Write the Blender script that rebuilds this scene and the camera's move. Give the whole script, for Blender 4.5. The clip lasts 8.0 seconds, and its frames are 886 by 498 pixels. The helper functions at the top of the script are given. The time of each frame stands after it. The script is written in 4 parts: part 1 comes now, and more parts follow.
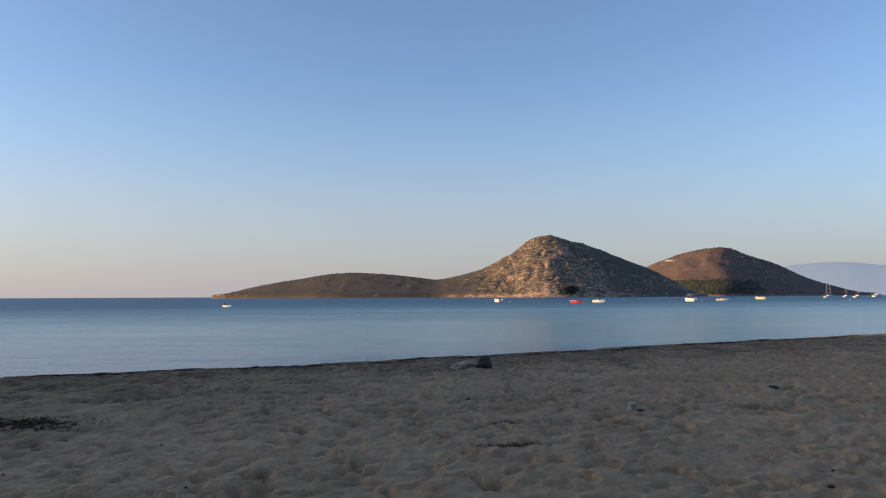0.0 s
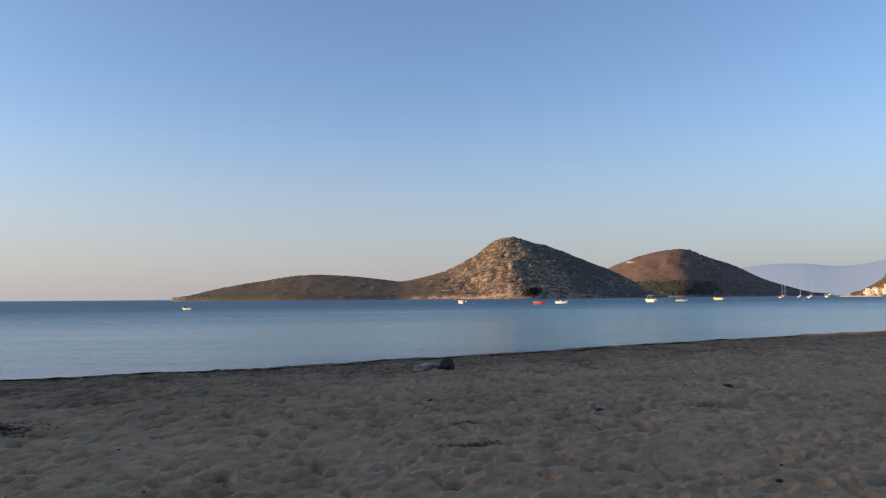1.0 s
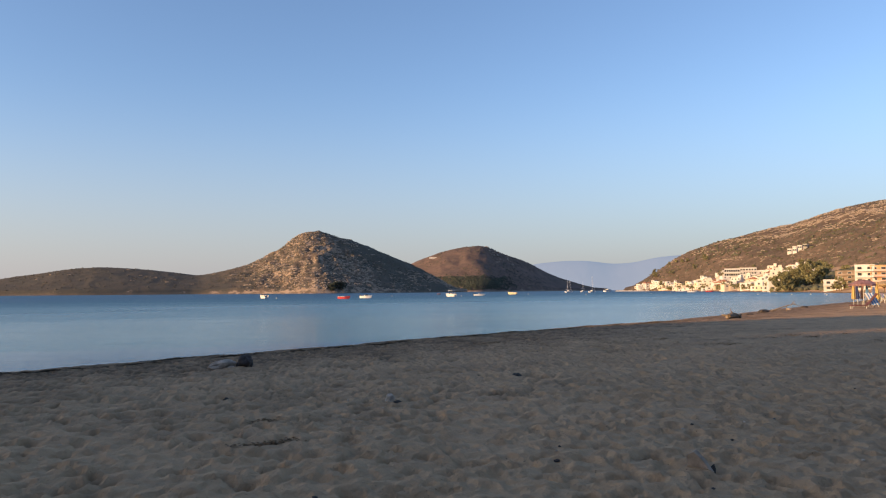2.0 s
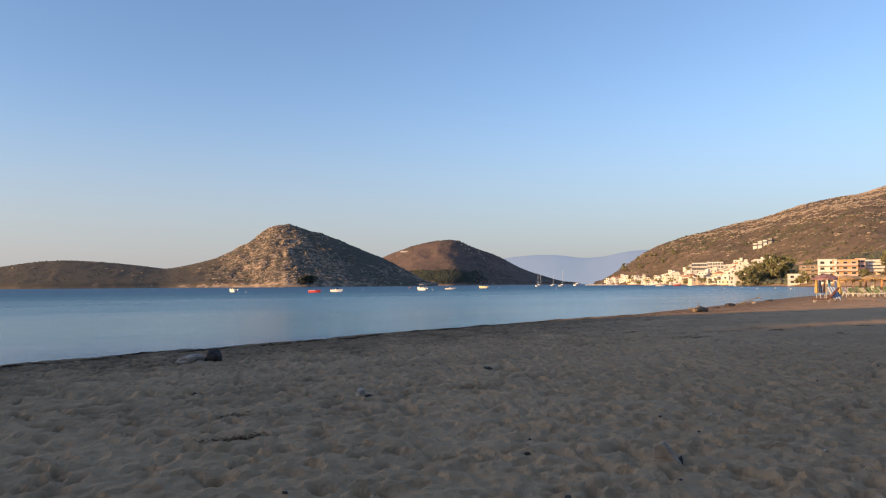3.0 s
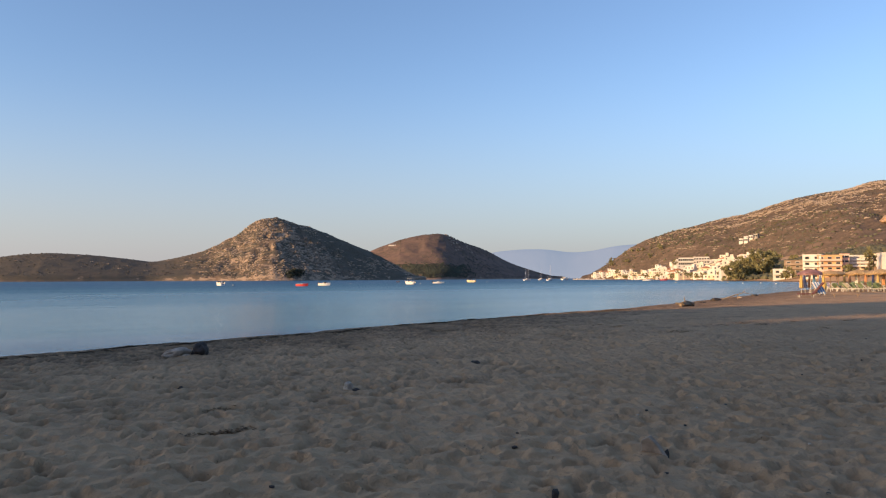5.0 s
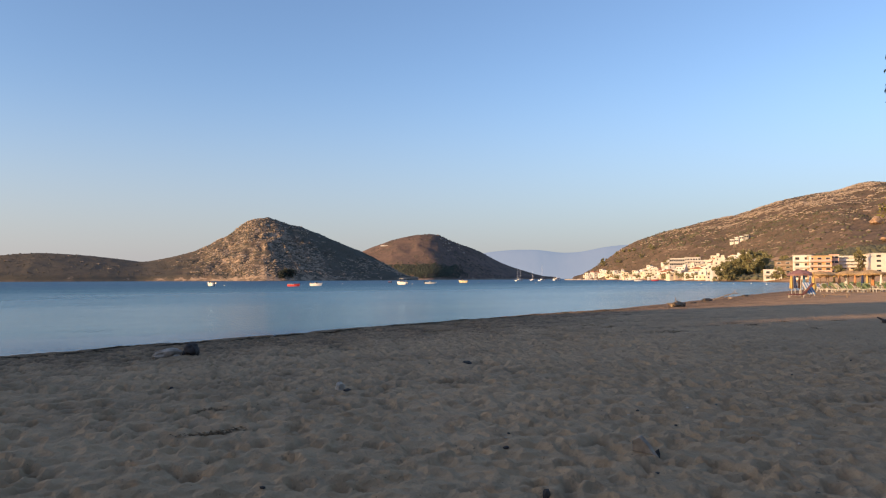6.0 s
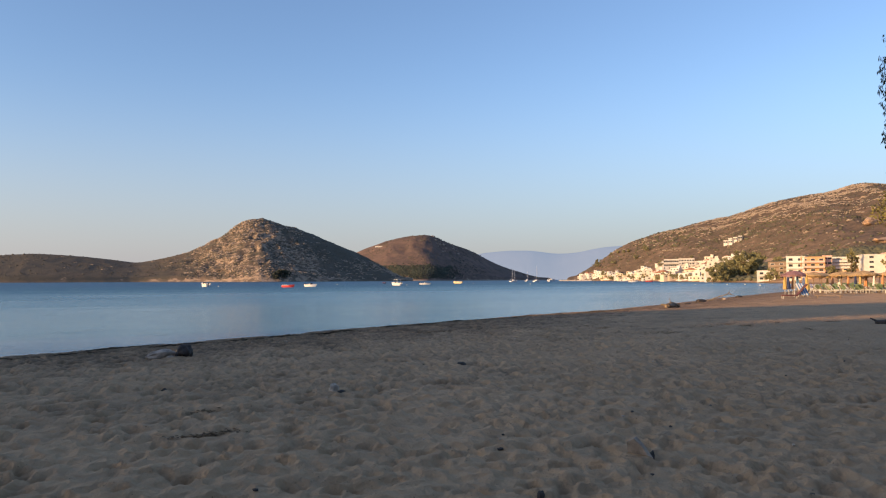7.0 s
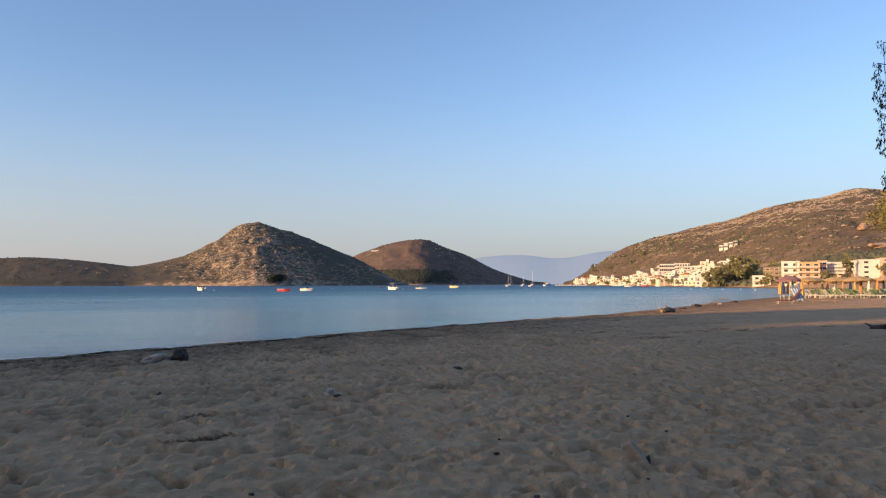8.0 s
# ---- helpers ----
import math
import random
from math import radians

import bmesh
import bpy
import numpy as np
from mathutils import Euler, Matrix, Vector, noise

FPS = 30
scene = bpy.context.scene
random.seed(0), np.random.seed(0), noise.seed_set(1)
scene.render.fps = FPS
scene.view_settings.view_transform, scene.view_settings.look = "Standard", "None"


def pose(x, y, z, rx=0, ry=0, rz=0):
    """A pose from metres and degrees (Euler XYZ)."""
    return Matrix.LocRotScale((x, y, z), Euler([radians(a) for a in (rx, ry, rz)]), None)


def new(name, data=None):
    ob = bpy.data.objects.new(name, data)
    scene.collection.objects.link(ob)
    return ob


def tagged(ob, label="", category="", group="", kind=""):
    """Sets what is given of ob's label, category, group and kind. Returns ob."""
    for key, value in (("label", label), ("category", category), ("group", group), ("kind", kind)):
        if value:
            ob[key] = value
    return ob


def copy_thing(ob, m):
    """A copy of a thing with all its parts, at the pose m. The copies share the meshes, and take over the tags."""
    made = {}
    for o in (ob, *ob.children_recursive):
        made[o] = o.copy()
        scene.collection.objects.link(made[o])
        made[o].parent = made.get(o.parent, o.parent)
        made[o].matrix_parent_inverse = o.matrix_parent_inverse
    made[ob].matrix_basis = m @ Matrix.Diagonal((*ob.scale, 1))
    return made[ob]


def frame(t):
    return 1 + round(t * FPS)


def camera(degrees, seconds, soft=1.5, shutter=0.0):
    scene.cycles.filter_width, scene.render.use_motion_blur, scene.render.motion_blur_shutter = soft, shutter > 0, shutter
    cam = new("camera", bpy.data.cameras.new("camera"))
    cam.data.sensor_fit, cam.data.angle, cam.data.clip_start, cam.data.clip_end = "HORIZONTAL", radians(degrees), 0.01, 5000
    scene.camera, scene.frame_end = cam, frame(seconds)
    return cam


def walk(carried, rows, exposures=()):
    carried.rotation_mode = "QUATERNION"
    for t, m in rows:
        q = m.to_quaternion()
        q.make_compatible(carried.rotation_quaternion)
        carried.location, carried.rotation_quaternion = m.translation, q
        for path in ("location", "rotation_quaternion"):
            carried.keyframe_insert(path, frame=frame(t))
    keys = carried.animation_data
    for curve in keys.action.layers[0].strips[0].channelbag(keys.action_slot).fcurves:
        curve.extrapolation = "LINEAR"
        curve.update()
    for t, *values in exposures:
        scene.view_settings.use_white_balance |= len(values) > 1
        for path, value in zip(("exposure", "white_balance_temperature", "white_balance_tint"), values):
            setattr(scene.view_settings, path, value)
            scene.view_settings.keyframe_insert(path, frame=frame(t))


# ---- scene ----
cam = camera(62.33, 8.0, soft=1.2)
EXPOSURES = [(0.0, 1.28, 6300, 18), (1.0, 1.28, 6300, 18), (2.0, 1.38, 6300, 18), (8.0, 1.4, 6300, 18)]
PATH = [
    (0.0, pose(0.000, 0.000, 2.2, 93.69, 0, 0.00) @ pose(0, 0, 0, 0, 0, -0.22)),
    (0.5, pose(0.001, -0.011, 2.2, 93.74, 0, -0.23) @ pose(0, 0, 0, 0, 0, -0.26)),
    (0.9, pose(0.023, -0.056, 2.2, 93.72, 0, -0.44) @ pose(0, 0, 0, 0, 0, -0.38)),
    (1.0, pose(0.028, -0.067, 2.2, 93.81, 0, -2.82) @ pose(0, 0, 0, 0, 0, -0.42)),
    (1.2, pose(0.047, -0.071, 2.2, 93.70, 0, -7.49) @ pose(0, 0, 0, 0, 0, -0.42)),
    (1.5, pose(0.075, -0.076, 2.2, 93.69, 0, -12.76) @ pose(0, 0, 0, 0, 0, -0.45)),
    (1.7, pose(0.077, -0.075, 2.2, 93.44, 0, -15.66) @ pose(0, 0, 0, 0, 0, -0.40)),
    (2.0, pose(0.079, -0.072, 2.2, 93.28, 0, -17.98) @ pose(0, 0, 0, 0, 0, -0.41)),
    (2.2, pose(0.072, -0.074, 2.2, 93.13, 0, -19.06) @ pose(0, 0, 0, 0, 0, -0.54)),
    (3.3, pose(0.087, -0.052, 2.2, 92.71, 0, -20.34) @ pose(0, 0, 0, 0, 0, -0.32)),
    (3.5, pose(0.089, -0.049, 2.2, 92.67, 0, -20.47) @ pose(0, 0, 0, 0, 0, -0.26)),
    (4.0, pose(0.086, -0.045, 2.2, 92.50, 0, -20.60) @ pose(0, 0, 0, 0, 0, -0.14)),
    (4.5, pose(0.081, -0.046, 2.2, 92.32, 0, -20.87) @ pose(0, 0, 0, 0, 0, 0.01)),
    (4.7, pose(0.082, -0.046, 2.2, 92.31, 0, -20.99) @ pose(0, 0, 0, 0, 0, -0.09)),
    (5.8, pose(0.087, -0.046, 2.2, 92.32, 0, -21.64) @ pose(0, 0, 0, 0, 0, -0.20)),
    (6.0, pose(0.088, -0.046, 2.2, 92.33, 0, -21.78) @ pose(0, 0, 0, 0, 0, -0.17)),
    (6.5, pose(0.096, -0.031, 2.2, 92.28, 0, -21.97) @ pose(0, 0, 0, 0, 0, -0.21)),
    (7.0, pose(0.100, -0.025, 2.2, 92.40, 0, -22.20) @ pose(0, 0, 0, 0, 0, -0.16)),
    (7.5, pose(0.094, -0.035, 2.2, 92.55, 0, -22.35) @ pose(0, 0, 0, 0, 0, -0.11)),
    (8.0, pose(0.092, -0.032, 2.2, 92.74, 0, -22.51) @ pose(0, 0, 0, 0, 0, -0.05)),
]
walk(cam, PATH, exposures=EXPOSURES)

# ---- world, sun ----
SUN_AZ, SUN_EL = -95.0, 12.5          # degrees clockwise from +y, and above the horizon
world = bpy.data.worlds.new("sky")
scene.world = world
world.use_nodes = True
wn = world.node_tree
sky = wn.nodes.new("ShaderNodeTexSky")
sky.sky_type = "NISHITA"
sky.sun_disc = False
sky.sun_elevation = radians(SUN_EL)
sky.sun_rotation = radians(SUN_AZ)
sky.altitude = 0
sky.air_density, sky.dust_density, sky.ozone_density = 1.0, 1.0, 2.7
wn.nodes["Background"].inputs["Strength"].default_value = 0.086
# pinkish sea haze that thins out with height, brighter towards the sun
way = wn.nodes.new("ShaderNodeTexCoord")
height = wn.nodes.new("ShaderNodeSeparateXYZ")
wn.links.new(way.outputs["Generated"], height.inputs[0])
thin = wn.nodes.new("ShaderNodeMapRange")
thin.interpolation_type = "SMOOTHERSTEP"
for i, v in zip((1, 2, 3, 4), (-0.1, 0.31, 0.9, 0.0)):
    thin.inputs[i].default_value = v
wn.links.new(height.outputs["Z"], thin.inputs[0])
haze = wn.nodes.new("ShaderNodeMix")
haze.data_type = "RGBA"
a, e = radians(SUN_AZ), radians(SUN_EL)
to_sun = Vector((math.sin(a) * math.cos(e), math.cos(a) * math.cos(e), math.sin(e)))
sunward = wn.nodes.new("ShaderNodeVectorMath")
sunward.operation = "DOT_PRODUCT"
sunward.inputs[1].default_value = to_sun
wn.links.new(way.outputs["Generated"], sunward.inputs[0])
nearness = wn.nodes.new("ShaderNodeMapRange")
for i, v in zip((1, 2, 3, 4), (-1.0, 1.0, 0.0, 1.0)):
    nearness.inputs[i].default_value = v
wn.links.new(sunward.outputs["Value"], nearness.inputs[0])
glow = wn.nodes.new("ShaderNodeMix")
glow.data_type = "RGBA"
glow.inputs[6].default_value = (1.53, 1.64, 1.8, 1)
glow.inputs[7].default_value = (2.85, 2.66, 2.52, 1)
wn.links.new(nearness.outputs[0], glow.inputs[0])
wn.links.new(glow.outputs[2], haze.inputs[7])
wn.links.new(thin.outputs[0], haze.inputs[0])
wn.links.new(sky.outputs[0], haze.inputs[6])
wn.links.new(haze.outputs[2], wn.nodes["Background"].inputs["Color"])

sun = new("sun", bpy.data.lights.new("sun", "SUN"))
sun.data.energy, sun.data.angle, sun.data.color = 2.6, radians(0.5), (1.0, 0.62, 0.25)
sun.matrix_world = Matrix.Translation((0, 0, 60)) @ to_sun.to_track_quat("Z", "Y").to_matrix().to_4x4()


# ---- helpers of this scene ----
def at(az, d, z=0.0):
    """A place by compass degrees and distance from the origin."""
    return Vector((d * math.sin(radians(az)), d * math.cos(radians(az)), z))


def lattice(ix, iy, seed):
    h = (ix.astype(np.int64) * 374761393 + iy.astype(np.int64) * 668265263 + seed * 974711) & 0x7FFFFFFF
    h = ((h ^ (h >> 13)) * 1274126177) & 0x7FFFFFFF
    return ((h ^ (h >> 16)) & 0xFFFF) / 65535.0


def value_noise(x, y, seed=0):
    """Smooth noise from -1 to 1 with cells one unit wide."""
    ix, iy = np.floor(x), np.floor(y)
    fx, fy = x - ix, y - iy
    fx, fy = fx * fx * (3 - 2 * fx), fy * fy * (3 - 2 * fy)
    a, b = lattice(ix, iy, seed), lattice(ix + 1, iy, seed)
    c, d = lattice(ix, iy + 1, seed), lattice(ix + 1, iy + 1, seed)
    return 2 * (a + (b - a) * fx + (c - a) * fy + (a - b - c + d) * fx * fy) - 1


def fbm(x, y, octaves=4, seed=0):
    total, amp, norm = 0.0, 1.0, 0.0
    for o in range(octaves):
        total = total + amp * value_noise(x * 2 ** o + 17.3 * o, y * 2 ** o - 9.1 * o, seed + o)
        norm += amp
        amp *= 0.5
    return total / norm


def smoothstep(a, b, v):
    k = np.clip((v - a) / (b - a), 0, 1)
    return k * k * (3 - 2 * k)


def grid_mesh(name, gx, gy, gz, material, smooth=True):
    """A mesh from 2D arrays of coordinates."""
    n, m = gx.shape
    co = np.stack([gx, gy, gz], axis=-1).reshape(-1, 3)
    k = np.arange(n * m).reshape(n, m)
    quads = np.stack([k[:-1, :-1], k[1:, :-1], k[1:, 1:], k[:-1, 1:]], axis=-1).reshape(-1, 4)
    me = bpy.data.meshes.new(name)
    me.vertices.add(len(co))
    me.vertices.foreach_set("co", co.ravel())
    me.loops.add(quads.size)
    me.loops.foreach_set("vertex_index", quads.ravel())
    me.polygons.add(len(quads))
    me.polygons.foreach_set("loop_start", np.arange(0, quads.size, 4))
    me.update(calc_edges=True)
    me.validate()
    me.polygons.foreach_set("use_smooth", np.full(len(me.polygons), smooth))
    me.materials.append(material)
    return me


def merged(name, verts, faces, material, smooth=False):
    me = bpy.data.meshes.new(name)
    me.from_pydata(verts, [], faces)
    me.update()
    if smooth:
        me.polygons.foreach_set("use_smooth", np.full(len(me.polygons), True))
    me.materials.append(material)
    return me


def finish(bm, name, material, smooth=False):
    bmesh.ops.recalc_face_normals(bm, faces=bm.faces)
    me = bpy.data.meshes.new(name)
    bm.to_mesh(me)
    bm.free()
    if smooth:
        me.polygons.foreach_set("use_smooth", np.full(len(me.polygons), True))
    me.materials.append(material)
    return me


def part(name, bm, material, parent, label="", smooth=False, m=None):
    """A bmesh as one mesh object under a thing or part."""
    ob = new(name, finish(bm, name, material, smooth) if isinstance(bm, bmesh.types.BMesh) else bm)
    ob.parent = parent
    if m is not None:
        ob.matrix_basis = m
    return tagged(ob, label)


def empty(name, m, label, category, group=""):
    ob = new(name)
    ob.matrix_basis = m
    return tagged(ob, label, category, group)


def add_box(bm, x0, x1, y0, y1, z0, z1, bevel=0.0):
    r = bmesh.ops.create_cube(bm, size=1)
    vs = r["verts"]
    bmesh.ops.scale(bm, vec=(x1 - x0, y1 - y0, z1 - z0), verts=vs)
    bmesh.ops.translate(bm, vec=((x0 + x1) / 2, (y0 + y1) / 2, (z0 + z1) / 2), verts=vs)
    if bevel:
        es = list({ed for v in vs for ed in v.link_edges})
        bmesh.ops.bevel(bm, geom=es, offset=bevel, segments=1, affect="EDGES")
    return bm


def box(*v, bevel=0.0):
    return add_box(bmesh.new(), *v, bevel=bevel)


def add_tube(bm, p, q, r0, r1=None, n=8):
    """A capped tapered rod from p to q."""
    p, q = Vector(p), Vector(q)
    r1 = r0 if r1 is None else r1
    turn = (q - p).to_track_quat("Z", "Y").to_matrix().to_4x4()
    bmesh.ops.create_cone(bm, cap_ends=True, segments=n, radius1=r0, radius2=r1, depth=(q - p).length,
                          matrix=Matrix.Translation((p + q) / 2) @ turn)
    return bm


def tube(p, q, r0, r1=None, n=8):
    return add_tube(bmesh.new(), p, q, r0, r1, n)


# ---- materials ----
class Nodes:
    """Short writing for a material's node tree."""

    def __init__(self, name):
        self.material = bpy.data.materials.new(name)
        self.material.use_nodes = True
        self.tree = self.material.node_tree
        self.bsdf = self.tree.nodes["Principled BSDF"]
        self.pos = self.tree.nodes.new("ShaderNodeNewGeometry").outputs["Position"]

    def put(self, kind, **inputs):
        n = self.tree.nodes.new(kind)
        for key, v in inputs.items():
            self.set(n.inputs[key.replace("_", " ")], v)
        return n

    def set(self, socket, v):
        if isinstance(v, bpy.types.NodeSocket):
            self.tree.links.new(v, socket)
        else:
            socket.default_value = v

    def noise(self, scale, detail=4.0, rough=0.55, vec=None, stretch=None):
        vec = vec or self.pos
        if stretch:
            mp = self.put("ShaderNodeMapping", Vector=vec, Scale=stretch[:3])
            if len(stretch) > 3:
                mp.inputs["Rotation"].default_value = (0, 0, radians(stretch[3]))
            vec = mp.outputs[0]
        return self.put("ShaderNodeTexNoise", Vector=vec, Scale=scale, Detail=detail, Roughness=rough).outputs["Fac"]

    def warped(self, amount):
        """The position, pushed about by noise, so that cells lose their straight edges."""
        push = self.put("ShaderNodeTexNoise", Vector=self.pos, Scale=5.0, Detail=2.0)
        n = self.tree.nodes.new("ShaderNodeVectorMath")
        n.operation = "MULTIPLY_ADD"
        self.set(n.inputs[0], push.outputs["Color"])
        n.inputs[1].default_value = (amount * 2, amount * 2, 0)
        self.set(n.inputs[2], self.pos)
        return n.outputs[0]

    def ramp(self, fac, a, b, ca=0.0, cb=1.0):
        n = self.put("ShaderNodeMapRange", Value=fac)
        for i, v in zip((1, 2, 3, 4), (a, b, ca, cb)):
            n.inputs[i].default_value = v
        return n.outputs[0]

    def mix(self, fac, a, b):
        n = self.tree.nodes.new("ShaderNodeMix")
        n.data_type = "RGBA"
        self.set(n.inputs[0], fac)
        self.set(n.inputs[6], (*a, 1) if isinstance(a, tuple) else a)
        self.set(n.inputs[7], (*b, 1) if isinstance(b, tuple) else b)
        return n.outputs[2]

    def maths(self, op, a, b=0.0):
        n = self.tree.nodes.new("ShaderNodeMath")
        n.operation = op
        self.set(n.inputs[0], a)
        self.set(n.inputs[1], b)
        return n.outputs[0]

    def bump(self, height, strength, distance):
        n = self.put("ShaderNodeBump", Height=height, Strength=strength, Distance=distance)
        self.set(self.bsdf.inputs["Normal"], n.outputs[0])
        return n

    def done(self, colour, rough=0.8, metal=0.0, spec=0.5):
        self.set(self.bsdf.inputs["Base Color"], (*colour, 1) if isinstance(colour, tuple) else colour)
        self.set(self.bsdf.inputs["Roughness"], rough)
        self.set(self.bsdf.inputs["Metallic"], metal)
        self.set(self.bsdf.inputs["Specular IOR Level"], spec)
        return self.material


def plain(name, colour, rough=0.6, scale=3.0, vary=0.25, metal=0.0):
    """Paint, wood, cloth and the like: a colour with grain and stains."""
    n = Nodes(name)
    big, fine = n.noise(scale), n.noise(scale * 12, 3)
    dark = tuple(v * (1 - vary) for v in colour)
    lit = tuple(min(1, v * (1 + vary * 0.5)) for v in colour)
    col = n.mix(n.ramp(big, 0.35, 0.65), dark, lit)
    col = n.mix(n.ramp(fine, 0.45, 0.7, 0, 0.25), col, dark)
    n.bump(fine, 0.15, 0.01)
    return n.done(col, rough, metal)


def sand_material():
    n = Nodes("sand")
    big, mid = n.noise(0.35, 5), n.noise(3.0, 5)
    grain, speck = n.noise(90, 3, 0.7), n.noise(26, 2, 0.6)
    col = n.mix(n.ramp(big, 0.35, 0.65), (0.468, 0.295, 0.156), (0.545, 0.343, 0.185))
    col = n.mix(n.ramp(mid, 0.5, 0.75, 0, 0.3), col, (0.26, 0.175, 0.108))
    col = n.mix(n.ramp(grain, 0.4, 0.75, 0, 0.3), col, (0.4, 0.285, 0.185))
    col = n.mix(n.ramp(speck, 0.69, 0.74, 0, 0.6), col, (0.08, 0.06, 0.04))
    # damp strip and dry sea grass along the water: by the height above the sea
    z = n.put("ShaderNodeSeparateXYZ", Vector=n.pos).outputs["Z"]
    low = n.ramp(n.maths("ADD", z, n.maths("MULTIPLY", n.noise(0.8, 4), 0.3)), 0.57, 0.72, 1, 0)
    col = n.mix(n.maths("MULTIPLY", low, n.ramp(n.noise(2.2, 5, 0.65), 0.36, 0.56, 0.45, 1.0)), col, (0.165, 0.104, 0.057))
    clod = n.noise(9.0, 4, 0.6)
    h = n.maths("ADD", n.maths("ADD", mid, n.maths("MULTIPLY", clod, 0.95)), n.maths("MULTIPLY", n.noise(24.0, 3, 0.6), 0.25))
    dimple = n.put("ShaderNodeTexVoronoi", Vector=n.warped(0.06), Scale=6.5).outputs["Distance"]
    h = n.maths("ADD", h, n.maths("MULTIPLY", dimple, 1.1))
    n.bump(h, 0.85, 0.045)
    return n.done(col, 0.95, 0, 0.2)


def sea_material():
    n = Nodes("sea_water")
    xyz = n.put("ShaderNodeSeparateXYZ", Vector=n.pos)
    # metres out from the shore, which runs at about 33 degrees
    out = n.maths("SUBTRACT", n.maths("MULTIPLY", xyz.outputs["Y"], 0.84), n.maths("MULTIPLY", xyz.outputs["X"], 0.545))
    out = n.maths("SUBTRACT", out, 20.0)
    patch = n.noise(0.012, 4, 0.6, stretch=(1.0, 3.0, 1.0, -33))
    outer = n.maths("ADD", out, n.maths("MULTIPLY", n.maths("SUBTRACT", patch, 0.5), 90.0))
    wind = n.ramp(outer, 8, 150)
    deep = n.ramp(outer, 20, 260)
    col = n.mix(deep, (0.035, 0.15, 0.2), (0.014, 0.075, 0.15))
    rough = n.ramp(wind, 0, 1, 0.16, 0.42)
    small = n.noise(1.6, 3, 0.6, stretch=(1.0, 2.2, 1.0, -25))
    swell = n.noise(0.25, 3, 0.5, stretch=(1.0, 3.0, 1.0, -33))
    chop = n.noise(5.0, 2, 0.6, stretch=(1.0, 2.0, 1.0, -25))
    h = n.maths("ADD", n.maths("ADD", n.maths("MULTIPLY", small, 0.6), swell), n.maths("MULTIPLY", chop, 0.12))
    b = n.bump(h, 0.3, 0.3)
    n.set(b.inputs["Strength"], n.maths("MULTIPLY", n.ramp(wind, 0, 1, 0.21, 1.0), n.ramp(n.noise(0.06, 4, 0.6, stretch=(1.0, 3.5, 1.0, -33)), 0.3, 0.7, 0.55, 1.6)))
    n.bsdf.inputs["IOR"].default_value = 1.333
    return n.done(col, rough, 0, 0.5)


def hill_material(name, scrub, soil, rock, rocky, scale=1.0, coast=1.0, bare=None, scrub_past=None):
    """Dry Mediterranean slope: soil, low scrub, pale limestone."""
    n = Nodes(name)
    broad, mid = n.noise(0.012 * scale, 5), n.noise(0.06 * scale, 6, 0.65)
    fine = n.noise(0.35 * scale, 4, 0.7)
    up = n.put("ShaderNodeSeparateXYZ", Vector=n.put("ShaderNodeNewGeometry").outputs["Normal"]).outputs["Z"]
    col = n.mix(n.ramp(mid, 0.38, 0.6), soil, scrub)
    col = n.mix(n.ramp(broad, 0.35, 0.7, 0, 0.6), col, scrub)
    rk = n.maths("ADD", n.maths("MULTIPLY", n.noise(0.09 * scale, 6, 0.7, stretch=(1, 1, 2.2)), 0.75), n.maths("MULTIPLY", fine, 0.25))
    rk = n.maths("SUBTRACT", rk, n.maths("MULTIPLY", n.maths("SUBTRACT", up, 0.75), 0.35))
    if bare:
        col = n.mix(n.ramp(n.put("ShaderNodeSeparateXYZ", Vector=n.pos).outputs["X"], bare[0], bare[1], 0.75, 0.0), col, scrub)
        rk = n.maths("SUBTRACT", rk, n.ramp(n.put("ShaderNodeSeparateXYZ", Vector=n.pos).outputs["X"], bare[0], bare[1], 0.12, 0.0))
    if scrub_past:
        # scrub past a slanting line over the peak, its dark also standing for shade
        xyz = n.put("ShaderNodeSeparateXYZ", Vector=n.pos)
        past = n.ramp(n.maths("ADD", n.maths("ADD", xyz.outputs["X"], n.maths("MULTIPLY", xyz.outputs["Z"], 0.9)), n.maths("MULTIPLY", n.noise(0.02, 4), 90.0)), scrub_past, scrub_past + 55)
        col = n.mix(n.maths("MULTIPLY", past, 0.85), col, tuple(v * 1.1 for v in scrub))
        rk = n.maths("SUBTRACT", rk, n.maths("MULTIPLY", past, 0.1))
    col = n.mix(n.ramp(rk, rocky, rocky + 0.07), col, rock)
    z = n.put("ShaderNodeSeparateXYZ", Vector=n.pos).outputs["Z"]
    shore = n.ramp(n.maths("ADD", z, n.maths("MULTIPLY", n.noise(0.05, 4), 6.0)), 3.5, 6.5, 1, 0)
    col = n.mix(n.maths("MULTIPLY", n.maths("MULTIPLY", shore, coast), n.ramp(fine, 0.35, 0.6)), col, tuple(min(1, v * 1.25) for v in rock))
    col = n.mix(n.ramp(fine, 0.5, 0.75, 0, 0.5), col, tuple(v * 0.5 for v in scrub))
    n.bump(n.maths("ADD", mid, n.maths("MULTIPLY", fine, 0.4)), 0.6, 1.6)
    return n.done(col, 0.95, 0, 0.1)


